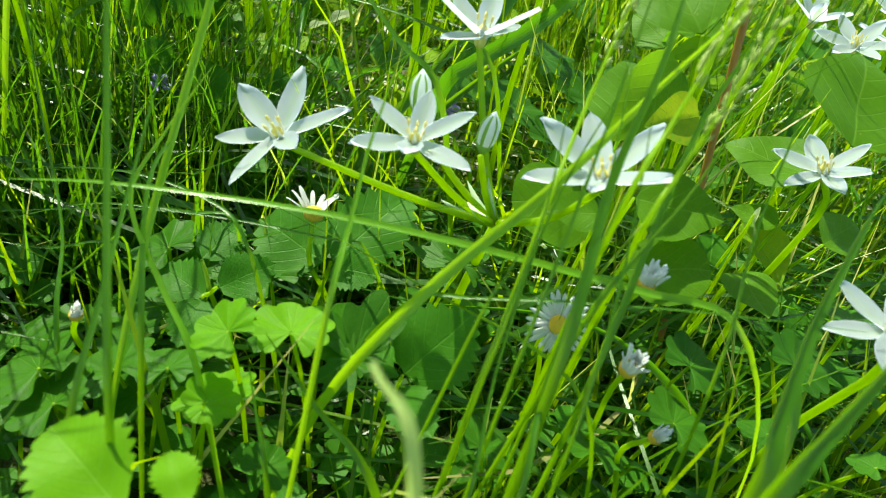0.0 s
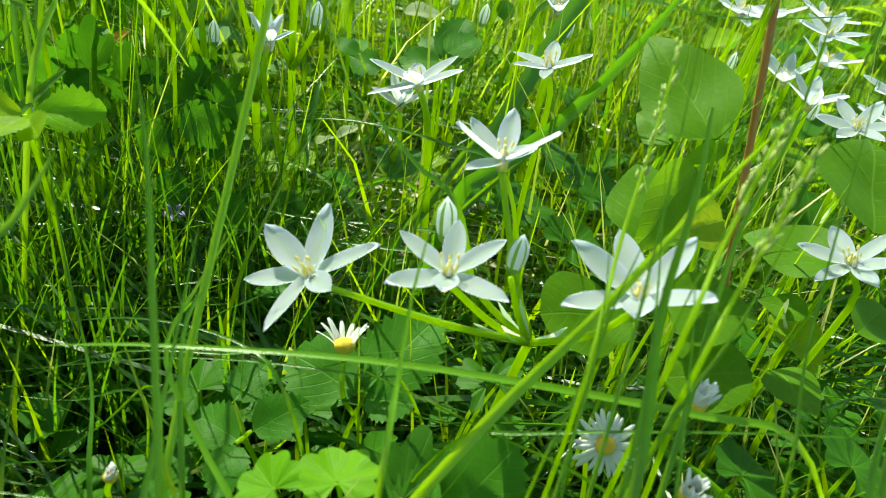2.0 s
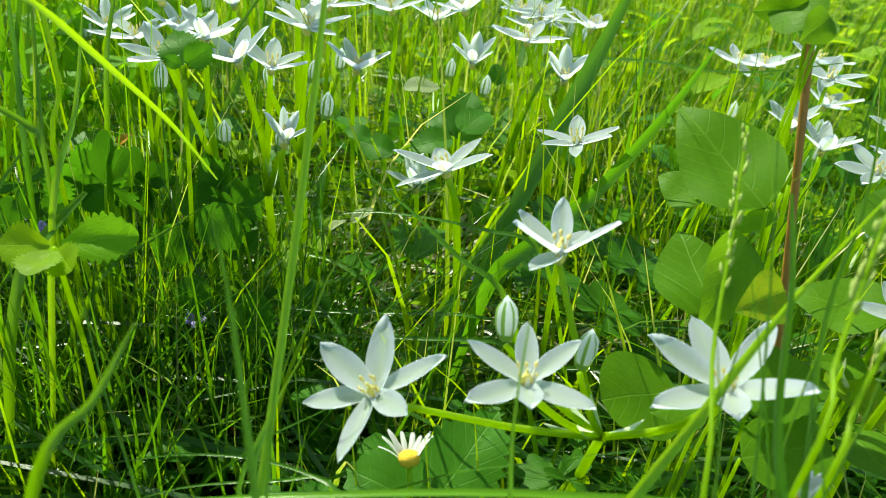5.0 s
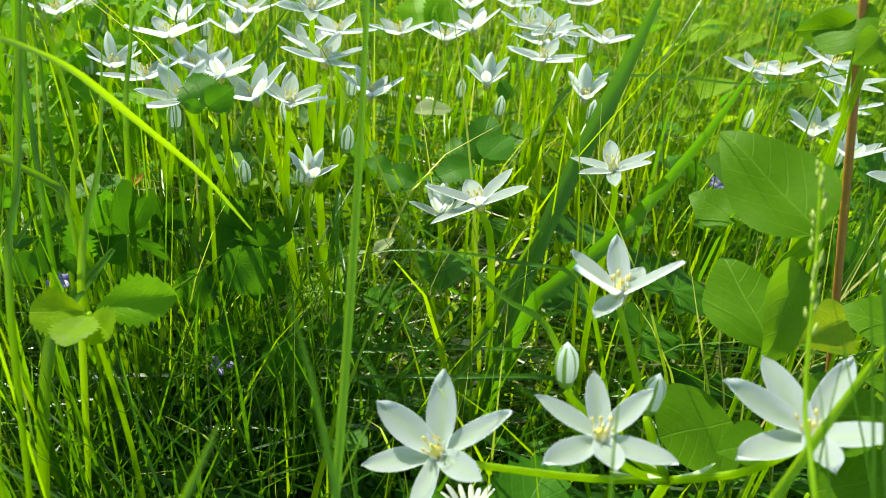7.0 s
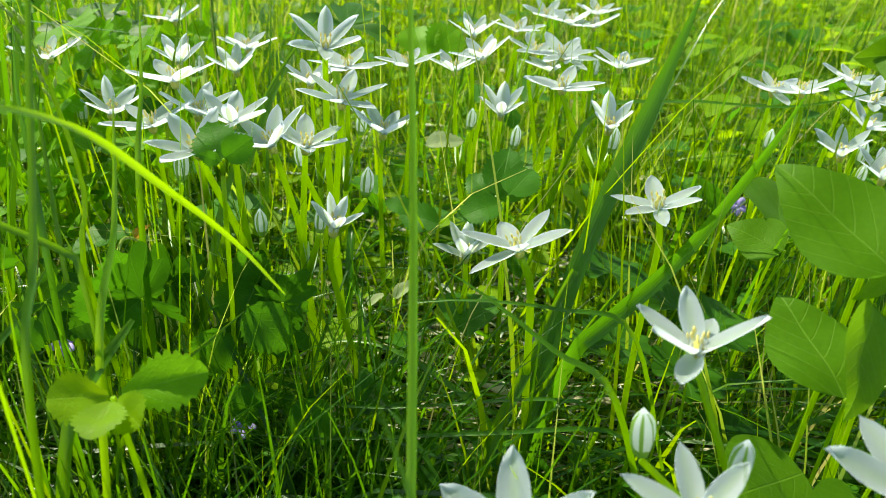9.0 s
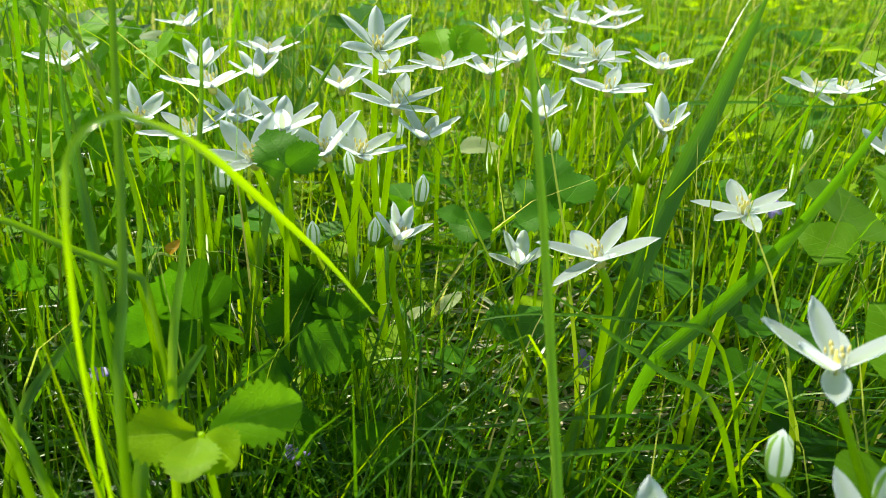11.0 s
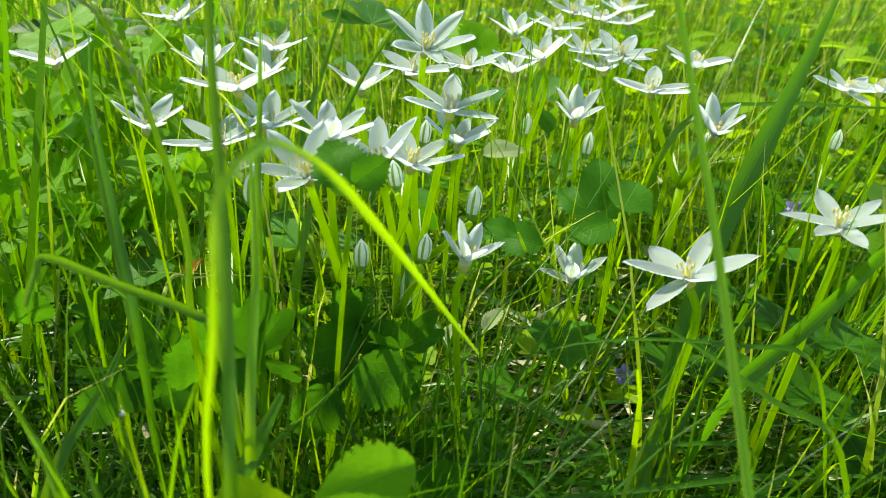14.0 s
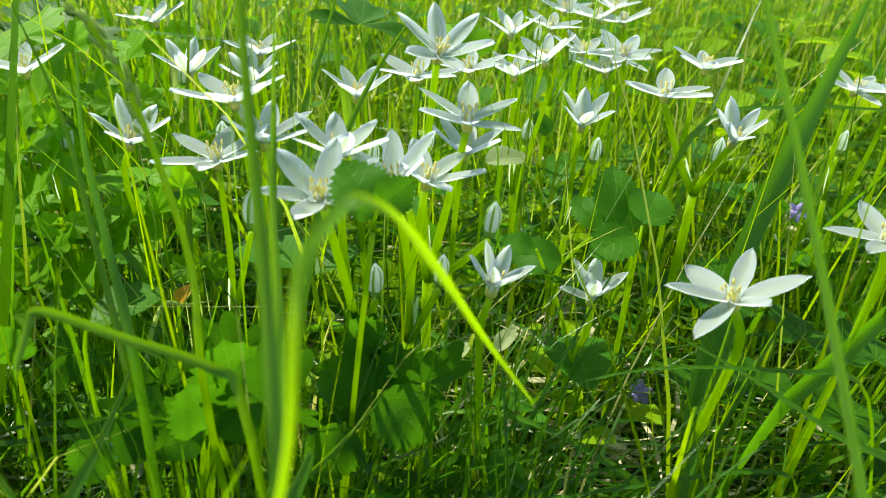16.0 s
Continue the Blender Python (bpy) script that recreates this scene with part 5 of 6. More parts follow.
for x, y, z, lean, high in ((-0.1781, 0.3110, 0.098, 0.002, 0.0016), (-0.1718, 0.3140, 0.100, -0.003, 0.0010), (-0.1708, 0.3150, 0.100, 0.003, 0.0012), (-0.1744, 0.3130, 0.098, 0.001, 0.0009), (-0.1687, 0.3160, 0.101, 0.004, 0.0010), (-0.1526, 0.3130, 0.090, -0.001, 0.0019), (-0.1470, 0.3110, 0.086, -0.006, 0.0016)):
    grass_blade([(x + lean, y - 0.004, 0.0), (x + 0.6 * lean, y - 0.002, 0.5 * z), (x, y, z)], high, STRAW_GLINT_BLADE if high < 0.0015 else GRASS_LIME_LIT, face=(0.1, -1, 0.2), label="short yellowing grass blade, brightened as if in the sun")
grass_blade([(-0.1407, 0.1317, 0.0000), (-0.1412, 0.1492, 0.0685), (-0.1417, 0.1667, 0.1371), (-0.1420, 0.1776, 0.1533), (-0.1425, 0.1869, 0.1708), (-0.1437, 0.1979, 0.1912), (-0.1442, 0.2050, 0.2044)], 0.0020, tip=0.5)
grass_blade([(-0.1451, 0.1650, 0.0000), (-0.1442, 0.1824, 0.0604), (-0.1433, 0.1999, 0.1208), (-0.1424, 0.2168, 0.1417), (-0.1426, 0.2263, 0.1592), (-0.1434, 0.2340, 0.1732)], 0.0021, GRASS_PALE_LIT)
grass_blade([(-0.1655, 0.3247, 0.0000), (-0.1588, 0.3409, 0.0381), (-0.1521, 0.3571, 0.0763), (-0.1398, 0.3868, 0.1150), (-0.1295, 0.4099, 0.1403), (-0.1166, 0.4271, 0.1775)], 0.0043)
grass_blade([(-0.1558, 0.2566, 0.0000), (-0.1477, 0.2721, 0.0492), (-0.1396, 0.2876, 0.0983), (-0.1320, 0.3022, 0.1283), (-0.1172, 0.3209, 0.1574), (-0.0964, 0.3368, 0.1831)], 0.0029)
grass_blade([(-0.1027, 0.4464, 0.0000), (-0.1077, 0.4631, 0.0515), (-0.1127, 0.4799, 0.1030), (-0.1167, 0.4934, 0.1271), (-0.1191, 0.5109, 0.1596)], 0.0054, GRASS_PALE_LIT)
# White sun glint, set as the pale colour of a whole blade.
grass_blade([(-0.1961, 0.4848, 0.0000), (-0.1990, 0.5021, 0.0534), (-0.2019, 0.5194, 0.1069), (-0.2037, 0.5301, 0.1267), (-0.2047, 0.5438, 0.1523)], 0.0040, STRAW_GLINT_BLADE, label="grass blade coloured pale for its white sun glint")
grass_blade([(-0.1400, 0.1905, 0.0000), (-0.1440, 0.2000, 0.0900), (-0.1490, 0.2100, 0.1330), (-0.1538, 0.2132, 0.1390), (-0.1668, 0.2135, 0.1457), (-0.1781, 0.2129, 0.1523), (-0.1800, 0.2110, 0.1505), (-0.1819, 0.2079, 0.1450)], 0.0019, GRASS_OWN, face=(0, -0.9, 0.4), tip=0.5, count=36, label="bent grass stalk with a snapped tip")
grass_blade([(-0.1825, 0.2118, 0.0000), (-0.1676, 0.2210, 0.0360), (-0.1527, 0.2301, 0.0720), (-0.1452, 0.2347, 0.0829), (-0.1322, 0.2423, 0.0906), (-0.1200, 0.2503, 0.0987)], 0.0024)
grass_blade([(-0.1617, 0.3282, 0.0000), (-0.1782, 0.3338, 0.0465), (-0.1948, 0.3395, 0.0930), (-0.2090, 0.3443, 0.0978), (-0.2295, 0.3466, 0.0958), (-0.2480, 0.3477, 0.0921)], 0.0026, face=(0, -0.5, 1))
grass_blade([(-0.1688, 0.2321, 0.0000), (-0.1754, 0.2483, 0.0533), (-0.1819, 0.2645, 0.1065), (-0.1875, 0.2782, 0.1306), (-0.1944, 0.2942, 0.1587), (-0.2060, 0.3094, 0.1839)], 0.0020)
grass_blade([(-0.1317, 0.1342, 0.0000), (-0.1429, 0.1476, 0.0613), (-0.1542, 0.1610, 0.1227), (-0.1591, 0.1669, 0.1333), (-0.1631, 0.1727, 0.1438)], 0.0021)
grass_blade([(-0.1479, 0.1548, 0.0000), (-0.1595, 0.1679, 0.0624), (-0.1711, 0.1811, 0.1249), (-0.1763, 0.1870, 0.1345), (-0.1825, 0.1930, 0.1440)], 0.0021)
grass_blade([(-0.0583, 0.2140, 0.0000), (-0.0475, 0.2277, 0.0291), (-0.0366, 0.2415, 0.0581), (-0.0287, 0.2515, 0.0692), (-0.0168, 0.2659, 0.0900), (-0.0087, 0.2760, 0.1010)], 0.0045, fold=0.5, tip=0.6)
grass_blade([(-0.0493, 0.2202, 0.0000), (-0.0381, 0.2336, 0.0254), (-0.0268, 0.2470, 0.0508), (-0.0176, 0.2579, 0.0641), (-0.0019, 0.2698, 0.0815), (0.0123, 0.2798, 0.0951)], 0.0036, fold=0.5, tip=0.3)
grass_blade([(-0.0124, 0.2281, 0.0000), (-0.0258, 0.2394, 0.0264), (-0.0391, 0.2507, 0.0528), (-0.0549, 0.2641, 0.0606), (-0.0769, 0.2774, 0.0659), (-0.1003, 0.2858, 0.0612), (-0.1217, 0.2880, 0.0462)], 0.0025, face=(0, -0.5, 1))
grass_blade([(0.0498, 0.2723, 0.0000), (0.0355, 0.2823, 0.0234), (0.0212, 0.2924, 0.0469), (-0.0102, 0.3143, 0.0537), (-0.0399, 0.3259, 0.0525), (-0.0689, 0.3335, 0.0444)], 0.0026, face=(0, -0.5, 1))
grass_blade([(0.0535, 0.2571, 0.0000), (0.0421, 0.2704, 0.0173), (0.0308, 0.2837, 0.0346), (0.0126, 0.3050, 0.0454), (-0.0118, 0.3271, 0.0553), (-0.0362, 0.3477, 0.0623)], 0.0023, face=(0, -0.6, 1))
grass_blade([(-0.1880, 0.2589, 0.0000), (-0.1880, 0.2589, 0.0579), (-0.1880, 0.2589, 0.1159), (-0.1753, 0.2553, 0.1143), (-0.1653, 0.2510, 0.1102)], 0.0010)
grass_blade([(-0.2030, 0.1960, 0.0000), (-0.1960, 0.2060, 0.0560), (-0.1894, 0.2161, 0.0937), (-0.1807, 0.2317, 0.1074), (-0.1739, 0.2429, 0.1201)], 0.0032)
grass_blade([(-0.1560, 0.1640, 0.0000), (-0.1520, 0.1760, 0.0700), (-0.1488, 0.1869, 0.1040), (-0.1451, 0.1955, 0.1130), (-0.1377, 0.2082, 0.1224)], 0.0034, GRASS_OWN, face=(0.1, -0.6, 0.8), fall=0.2, tip=0.4, label="short broad green grass blade")
grass_blade([(-0.1700, 0.2300, 0.0000), (-0.1715, 0.2340, 0.0800), (-0.1729, 0.2397, 0.1222), (-0.1772, 0.2507, 0.1448), (-0.1801, 0.2577, 0.1655), (-0.1792, 0.2623, 0.1850)], 0.0022, STAR_LEAF)
grass_blade([(-0.1460, 0.2330, 0.0000), (-0.1450, 0.2350, 0.0900), (-0.1436, 0.2417, 0.1466), (-0.1425, 0.2513, 0.1699), (-0.1414, 0.2565, 0.1911)], 0.0020)
grass_blade([(-0.0300, 0.0920, 0.0000), (-0.0180, 0.1000, 0.0700), (-0.0017, 0.1116, 0.1048), (0.0195, 0.1294, 0.1304), (0.0332, 0.1382, 0.1529), (0.0456, 0.1420, 0.1760)], 0.0026, GRASS_PALE_LIT, label="slanting bright green grass blade")


# ---- seed heads of fine grass ----
SEED = simple_material("grass_seed", (0.30, 0.44, 0.06), (0.52, 0.60, 0.18), 0.5, 0.35, (0.45, 0.55, 0.12), 800.0)
SPIKE = lathe("spikelet", [(0.0001, 0), (0.0005, 0.0008), (0.00062, 0.0017), (0.0004, 0.0027), (0.00008, 0.0036)], SEED, 6)


def seed_head(points, count, seed, thick=0.0006, spread=0.35, size=1.0):
    """A thin stalk whose upper part carries many small spikelets close to it."""
    rng = random.Random(seed)
    root = Vector(points[0])
    root.z = ground_height(root.x, root.y) - 0.001
    line = [Vector((0, 0, 0))] + [Vector(p) - root for p in points[1:]]
    grass = thing("flowering_grass", root, "slender flowering grass with a pale green seed head", "grass", "flowering grasses near the path")
    part("stalk", tube("stalk", line, thick, STEM, thick * 0.5, 6, 18), grass)
    fine = smooth_line(line, 60)
    for k in range(count):
        s = 0.62 + 0.38 * (k + 0.5) / count
        i = min(58, int(s * 59))
        ahead = (fine[i + 1] - fine[i]).normalized()
        side = Vector((rng.uniform(-1, 1), rng.uniform(-1, 1), rng.uniform(-0.3, 0.6)))
        way = (ahead + (side - ahead * side.dot(ahead)) * spread).normalized()
        off = (side - ahead * side.dot(ahead)).normalized() * thick * 1.2
        part("spikelet", SPIKE, grass, Matrix.Translation(fine[i] + off) @ turn_to(way, rng.uniform(0, 90)) @ Matrix.Scale(size * rng.uniform(0.45, 0.8), 4))


# ---- daisies ----
DISC = simple_material("daisy_disc", (0.62, 0.36, 0.02), (0.85, 0.62, 0.05), 0.7, 0.0, scale=900.0, bump=1.0)
RAY = simple_material("daisy_ray", (0.76, 0.77, 0.76), (0.88, 0.88, 0.86), 0.5, 0.70, (0.94, 0.95, 0.92), 300.0)
DAISY_DISC = lathe("disc", [(0.0007, -0.0026), (0.0026, -0.0016), (0.0031, 0.0), (0.0028, 0.0011), (0.0018, 0.0018), (0.0006, 0.0021)], DISC, 14, 0.03)


def ray_mesh():
    """A narrow white ray with a rounded, notched tip."""
    verts, faces, rows = [], [], 8
    for layer in (0, 1):
        for i in range(rows):
            s = i / (rows - 1)
            w = 0.0008 * (0.45 + 0.55 * math.sin(math.pi * min(1, 0.15 + 0.75 * s))) * (1 - max(0, (s - 0.85) / 0.15) ** 2 * 0.6)
            for j in (-1, 0, 1):
                verts.append((0.0075 * s - (0.0003 if s == 1 and j == 0 else 0), w * j, 0.0012 * s - 0.0018 * s * s + 0.0002 * abs(j) - layer * 0.00015))
    n = rows * 3
    for i in range(rows - 1):
        for j in range(2):
            a = i * 3 + j
            faces += [(a, a + 3, a + 4, a + 1), (n + a, n + a + 1, n + a + 4, n + a + 3)]
        a = i * 3
        faces += [(a, n + a, n + a + 3, a + 3), (a + 2, a + 5, n + a + 5, n + a + 2)]
    e = (rows - 1) * 3
    faces += [(e, e + n, e + n + 1, e + 1), (e + 1, e + n + 1, e + n + 2, e + 2)]
    return mesh_of("ray", verts, faces, [RAY])


DAISY_RAY = ray_mesh()


def daisy(at, normal, rays, lift, seed, root, label, size=1.0, gap=None):
    """A daisy: stalk, yellow disc, white rays; lift raises the rays towards closing."""
    rng = random.Random(seed)
    at, n = Vector(at), Vector(normal).normalized()
    base = Vector((root[0], root[1], ground_height(*root) - 0.001))
    plant = thing("daisy", base, label, "daisy", "daisies in the grass")
    neck = at - n * 0.0022 * size
    part("stem", tube("stem", [Vector((0, 0, 0)), (neck - base) * 0.5 + Vector((0.003, 0.002, 0)), neck - n * 0.012 - base, neck - base], 0.0008, STEM, 0.0007, 6, 12), plant)
    disc = part("disc", DAISY_DISC, plant, Matrix.Translation(at - base) @ turn_to(n) @ Matrix.Scale(size, 4), "golden yellow disc")
    for k in range(rays):
        a = 360 * k / rays + rng.uniform(-4, 4)
        if gap and gap[0] < a % 360 < gap[1]:
            continue
        m = Matrix.Rotation(radians(a), 4, "Z") @ Matrix.Translation((0.0025, 0, 0.0001 * (k % 3))) @ Matrix.Rotation(-radians(lift + rng.uniform(-14, 14)), 4, "Y")
        part("ray", DAISY_RAY, disc, m @ Matrix.Rotation(radians(rng.uniform(-15, 15)), 4, "X") @ Matrix.Scale(rng.uniform(0.85, 1.1), 4))


daisy((-0.0360, 0.1570, 0.0830), (-0.15, 0.45, 0.85), 17, 52, 21, (-0.030, 0.172), "white daisy with a golden disc, some rays missing", 0.95, (200, 330))
daisy((0.0340, 0.1390, 0.0840), (0.1, -0.75, 0.65), 24, 4, 22, (0.038, 0.160), "open white daisy with a yellow disc in the grass", 0.85)
daisy((0.0460, 0.1300, 0.1110), (0.15, -0.1, 1), 20, 86, 23, (0.046, 0.145), "half-closed white daisy head on a thin stalk", 0.75)
daisy((0.0470, 0.1170, 0.0970), (0.0, -0.2, 0.9), 20, 84, 24, (0.050, 0.135), "half-closed white daisy head on a thin stalk", 0.75)
daisy((0.0600, 0.1150, 0.0800), (0.3, -0.2, 0.9), 16, 98, 25, (0.062, 0.125), "closed white daisy bud on a thin stalk", 0.6)
daisy((-0.0790, 0.1120, 0.0700), (0.2, -0.2, 0.9), 14, 98, 26, (-0.082, 0.125), "closed white daisy bud on a thin stalk", 0.55)

# ---- small violet flowers ----
VIOLET = simple_material("violet_petal", (0.34, 0.26, 0.66), (0.54, 0.44, 0.80), 0.5, 0.35, (0.4, 0.3, 0.8), 500.0)


def violet_petal():
    verts, faces, rows = [], [], 6
    for layer in (0, 1):
        for i in range(rows):
            s = i / (rows - 1)
            w = 0.0016 * math.sin(math.pi * (0.12 + 0.76 * s)) ** 0.8
            for j in (-1, 0, 1):
                verts.append((0.0042 * s, w * j, 0.0010 * s - 0.0016 * s * s + 0.0003 * abs(j) - layer * 0.00012))
    n = rows * 3
    for i in range(rows - 1):
        for j in range(2):
            a = i * 3 + j
            faces += [(a, a + 3, a + 4, a + 1), (n + a, n + a + 1, n + a + 4, n + a + 3)]
        a = i * 3
        faces += [(a, n + a, n + a + 3, a + 3), (a + 2, a + 5, n + a + 5, n + a + 2)]
    e = (rows - 1) * 3
    faces += [(e, e + n, e + n + 1, e + 1), (e + 1, e + n + 1, e + n + 2, e + 2)]
    return mesh_of("petal", verts, faces, [VIOLET])


VIOLET_PETAL = violet_petal()
VIOLET_TUBE = lathe("flower_tube", [(0.0003, -0.006), (0.0006, -0.003), (0.0011, 0.0), (0.0009, 0.0004)], VIOLET, 8)


def violet(at, normal, seed, size=1.0):
    rng = random.Random(seed)
    at, n = Vector(at), Vector(normal).normalized()
    base = Vector((at.x + rng.uniform(-0.006, 0.006), at.y + 0.008, 0))
    base.z = ground_height(base.x, base.y) - 0.001
    plant = thing("ground_ivy_flower", base, "tiny violet ground-ivy flower low in the grass", "wild flower", "violet flowers in the grass")
    head = part("flower_tube", VIOLET_TUBE, plant, Matrix.Translation(at - base) @ turn_to(n, rng.uniform(0, 70)) @ Matrix.Scale(size, 4))
    part("stem", tube("stem", [Vector((0, 0, 0)), (at - n * 0.006 * size - base) * 0.6 + Vector((0, 0.002, 0)), at - n * 0.006 * size - base], 0.0006, STEM, 0.0004, 6, 8), plant)
    for k in range(5):
        part("petal", VIOLET_PETAL, head, Matrix.Rotation(radians(72 * k + rng.uniform(-8, 8)), 4, "Z") @ Matrix.Translation((0.0006, 0, 0)) @ Matrix.Rotation(-radians(rng.uniform(5, 40)), 4, "Y"))


violet((-0.0138, 0.3110, 0.0416), (0.1, -0.7, 0.7), 31, 1.1)
violet((-0.1955, 0.2774, 0.0649), (0.2, -0.7, 0.7), 33, 1.1)
violet((0.1061, 0.4027, 0.0706), (0.0, -0.6, 0.8), 34, 1.2)
violet((-0.1250, 0.2500, 0.0500), (0.0, -0.6, 0.8), 36)

seed_head([(0.0320, 0.1272, 0.0000), (0.0280, 0.1072, 0.1357), (0.0326, 0.1183, 0.1537), (0.0364, 0.1261, 0.1664), (0.0393, 0.1320, 0.1759)], 26, 41)
seed_head([(0.0204, 0.1305, 0.0000), (0.0164, 0.1105, 0.1159), (0.0202, 0.1354, 0.1427), (0.0235, 0.1509, 0.1598), (0.0258, 0.1652, 0.1767)], 30, 42)
seed_head([(-0.1543, 0.2509, 0.0000), (-0.1583, 0.2309, 0.1150), (-0.1599, 0.2427, 0.1411), (-0.1656, 0.2496, 0.1656), (-0.1715, 0.2545, 0.1815), (-0.1786, 0.2579, 0.1924)], 34, 44, thick=0.0009, size=1.2)
seed_head([(-0.0276, 0.3902, 0.0000), (-0.0316, 0.3702, 0.0844), (-0.0189, 0.4015, 0.1260), (-0.0032, 0.4337, 0.1705)], 14, 45)
seed_head([(0.0371, 0.1290, 0.0000), (0.0331, 0.1090, 0.1283), (0.0366, 0.1149, 0.1475), (0.0404, 0.1199, 0.1612), (0.0432, 0.1253, 0.1738)], 30, 46)


# ---- the meadow grass, joined ----
EYES = np.array([eye for _, eye, _, _ in PATH])


def grass_field(name, count, box, tall, wide, seed, rows=6, keep=0.045, lean=(0.05, 0.55), material=None, label="", bare=None, ring=None, bow=0.55):
    """Many blades in one mesh over box (x0, x1, y0, y1), or a ring (x, y, inner, outer): each bends over, none comes close to the lens."""
    rng = np.random.default_rng(seed)
    n = count
    bx, by = rng.uniform(box[0], box[1], n), rng.uniform(box[2], box[3], n)
    if ring is not None:
        turn, far = rng.uniform(0, 2 * np.pi, n), ring[2] + (ring[3] - ring[2]) * rng.random(n) ** 1.25
        bx, by = ring[0] + far * np.sin(turn), ring[1] + far * np.cos(turn)
    tuft = np.sin(bx * 61 + 1.3 * np.sin(by * 43)) * np.sin(by * 57 + 1.7 * np.sin(bx * 37))
    hold = rng.uniform(-1, 1, n) < tuft + 0.55
    bx, by = bx[hold], by[hold]
    n = len(bx)
    high = rng.uniform(tall[0], tall[1], n) * rng.uniform(0.55, 1.0, n)
    width = rng.uniform(wide[0], wide[1], n)
    head = rng.uniform(0, 2 * np.pi, n)
    tip = rng.uniform(lean[0], lean[1], n) ** 1.0 * high
    arch = rng.uniform(0.0, bow, n) * high * (rng.random(n) < 0.6)
    droop = rng.uniform(0.0, 0.5, n) * (rng.random(n) < 0.35)
    facing = head + np.pi / 2 + rng.normal(0, 0.5, n)
    s = np.linspace(0, 1, rows)[None]
    flat = tip[:, None] * s + arch[:, None] * s ** 2.5
    x = bx[:, None] + np.cos(head)[:, None] * flat
    y = by[:, None] + np.sin(head)[:, None] * flat
    z = high[:, None] * (s - droop[:, None] * s ** 3) - 0.004
    centre = np.stack([x, y, z], -1)
    near = np.linalg.norm(centre[:, :, None, :] - EYES[None, None, ::2, :], axis=-1).min((1, 2))
    hold = near > keep
    for vx, vy in ((-0.0138, 0.311), (-0.1955, 0.2774)):
        step = np.clip(((bx - vx) * (-0.13 - vx) + (by - vy) * (0.10 - vy)) / ((-0.13 - vx) ** 2 + (0.10 - vy) ** 2), 0, 0.3)
        hold &= np.hypot(bx - vx - step * (-0.13 - vx), by - vy - step * (0.10 - vy)) > 0.010
    if bare is not None:
        hold &= bare(bx, by, centre)
    centre, width, facing = centre[hold], width[hold], facing[hold]
    n = len(centre)
    side = np.stack([np.cos(facing), np.sin(facing), 0 * facing], -1)[:, None, :]
    w = (width[:, None] * 0.5 * (0.65 + 0.35 * np.sin(np.pi * np.minimum(1, s * 1.4 + 0.1))) * (1 - s ** 2.2 * 0.94))[..., None]
    left, right = centre - side * w, centre + side * w
    verts = np.stack([left, right], 2).reshape(-1, 3)
    uvs = np.stack(np.broadcast_arrays(np.array([0.0, 1.0])[None, None, :], s[0][None, :, None] + np.zeros((n, 1, 1))), -1).reshape(-1, 2)
    base = (np.arange(n) * rows * 2)[:, None] + (np.arange(rows - 1) * 2)[None]
    faces = np.stack([base, base + 1, base + 3, base + 2], -1).reshape(-1, 4)
    me = bpy.data.meshes.new(name)
    me.vertices.add(len(verts))
    me.vertices.foreach_set("co", verts.astype(np.float32).ravel())
    me.loops.add(faces.size)
    me.loops.foreach_set("vertex_index", faces.astype(np.int32).ravel())
    me.polygons.add(len(faces))
    me.polygons.foreach_set("loop_start", (np.arange(len(faces)) * 4).astype(np.int32))
    me.polygons.foreach_set("use_smooth", np.ones(len(faces), dtype=bool))
    layer = me.uv_layers.new(name="UVMap")
    layer.data.foreach_set("uv", uvs[faces.ravel()].astype(np.float32).ravel())
    me.materials.append(material or GRASS)
    me.update(calc_edges=True)
    me.validate()
    return tagged(new(name, me), label or "dense fresh green meadow grass", "grass", kind="stuff")


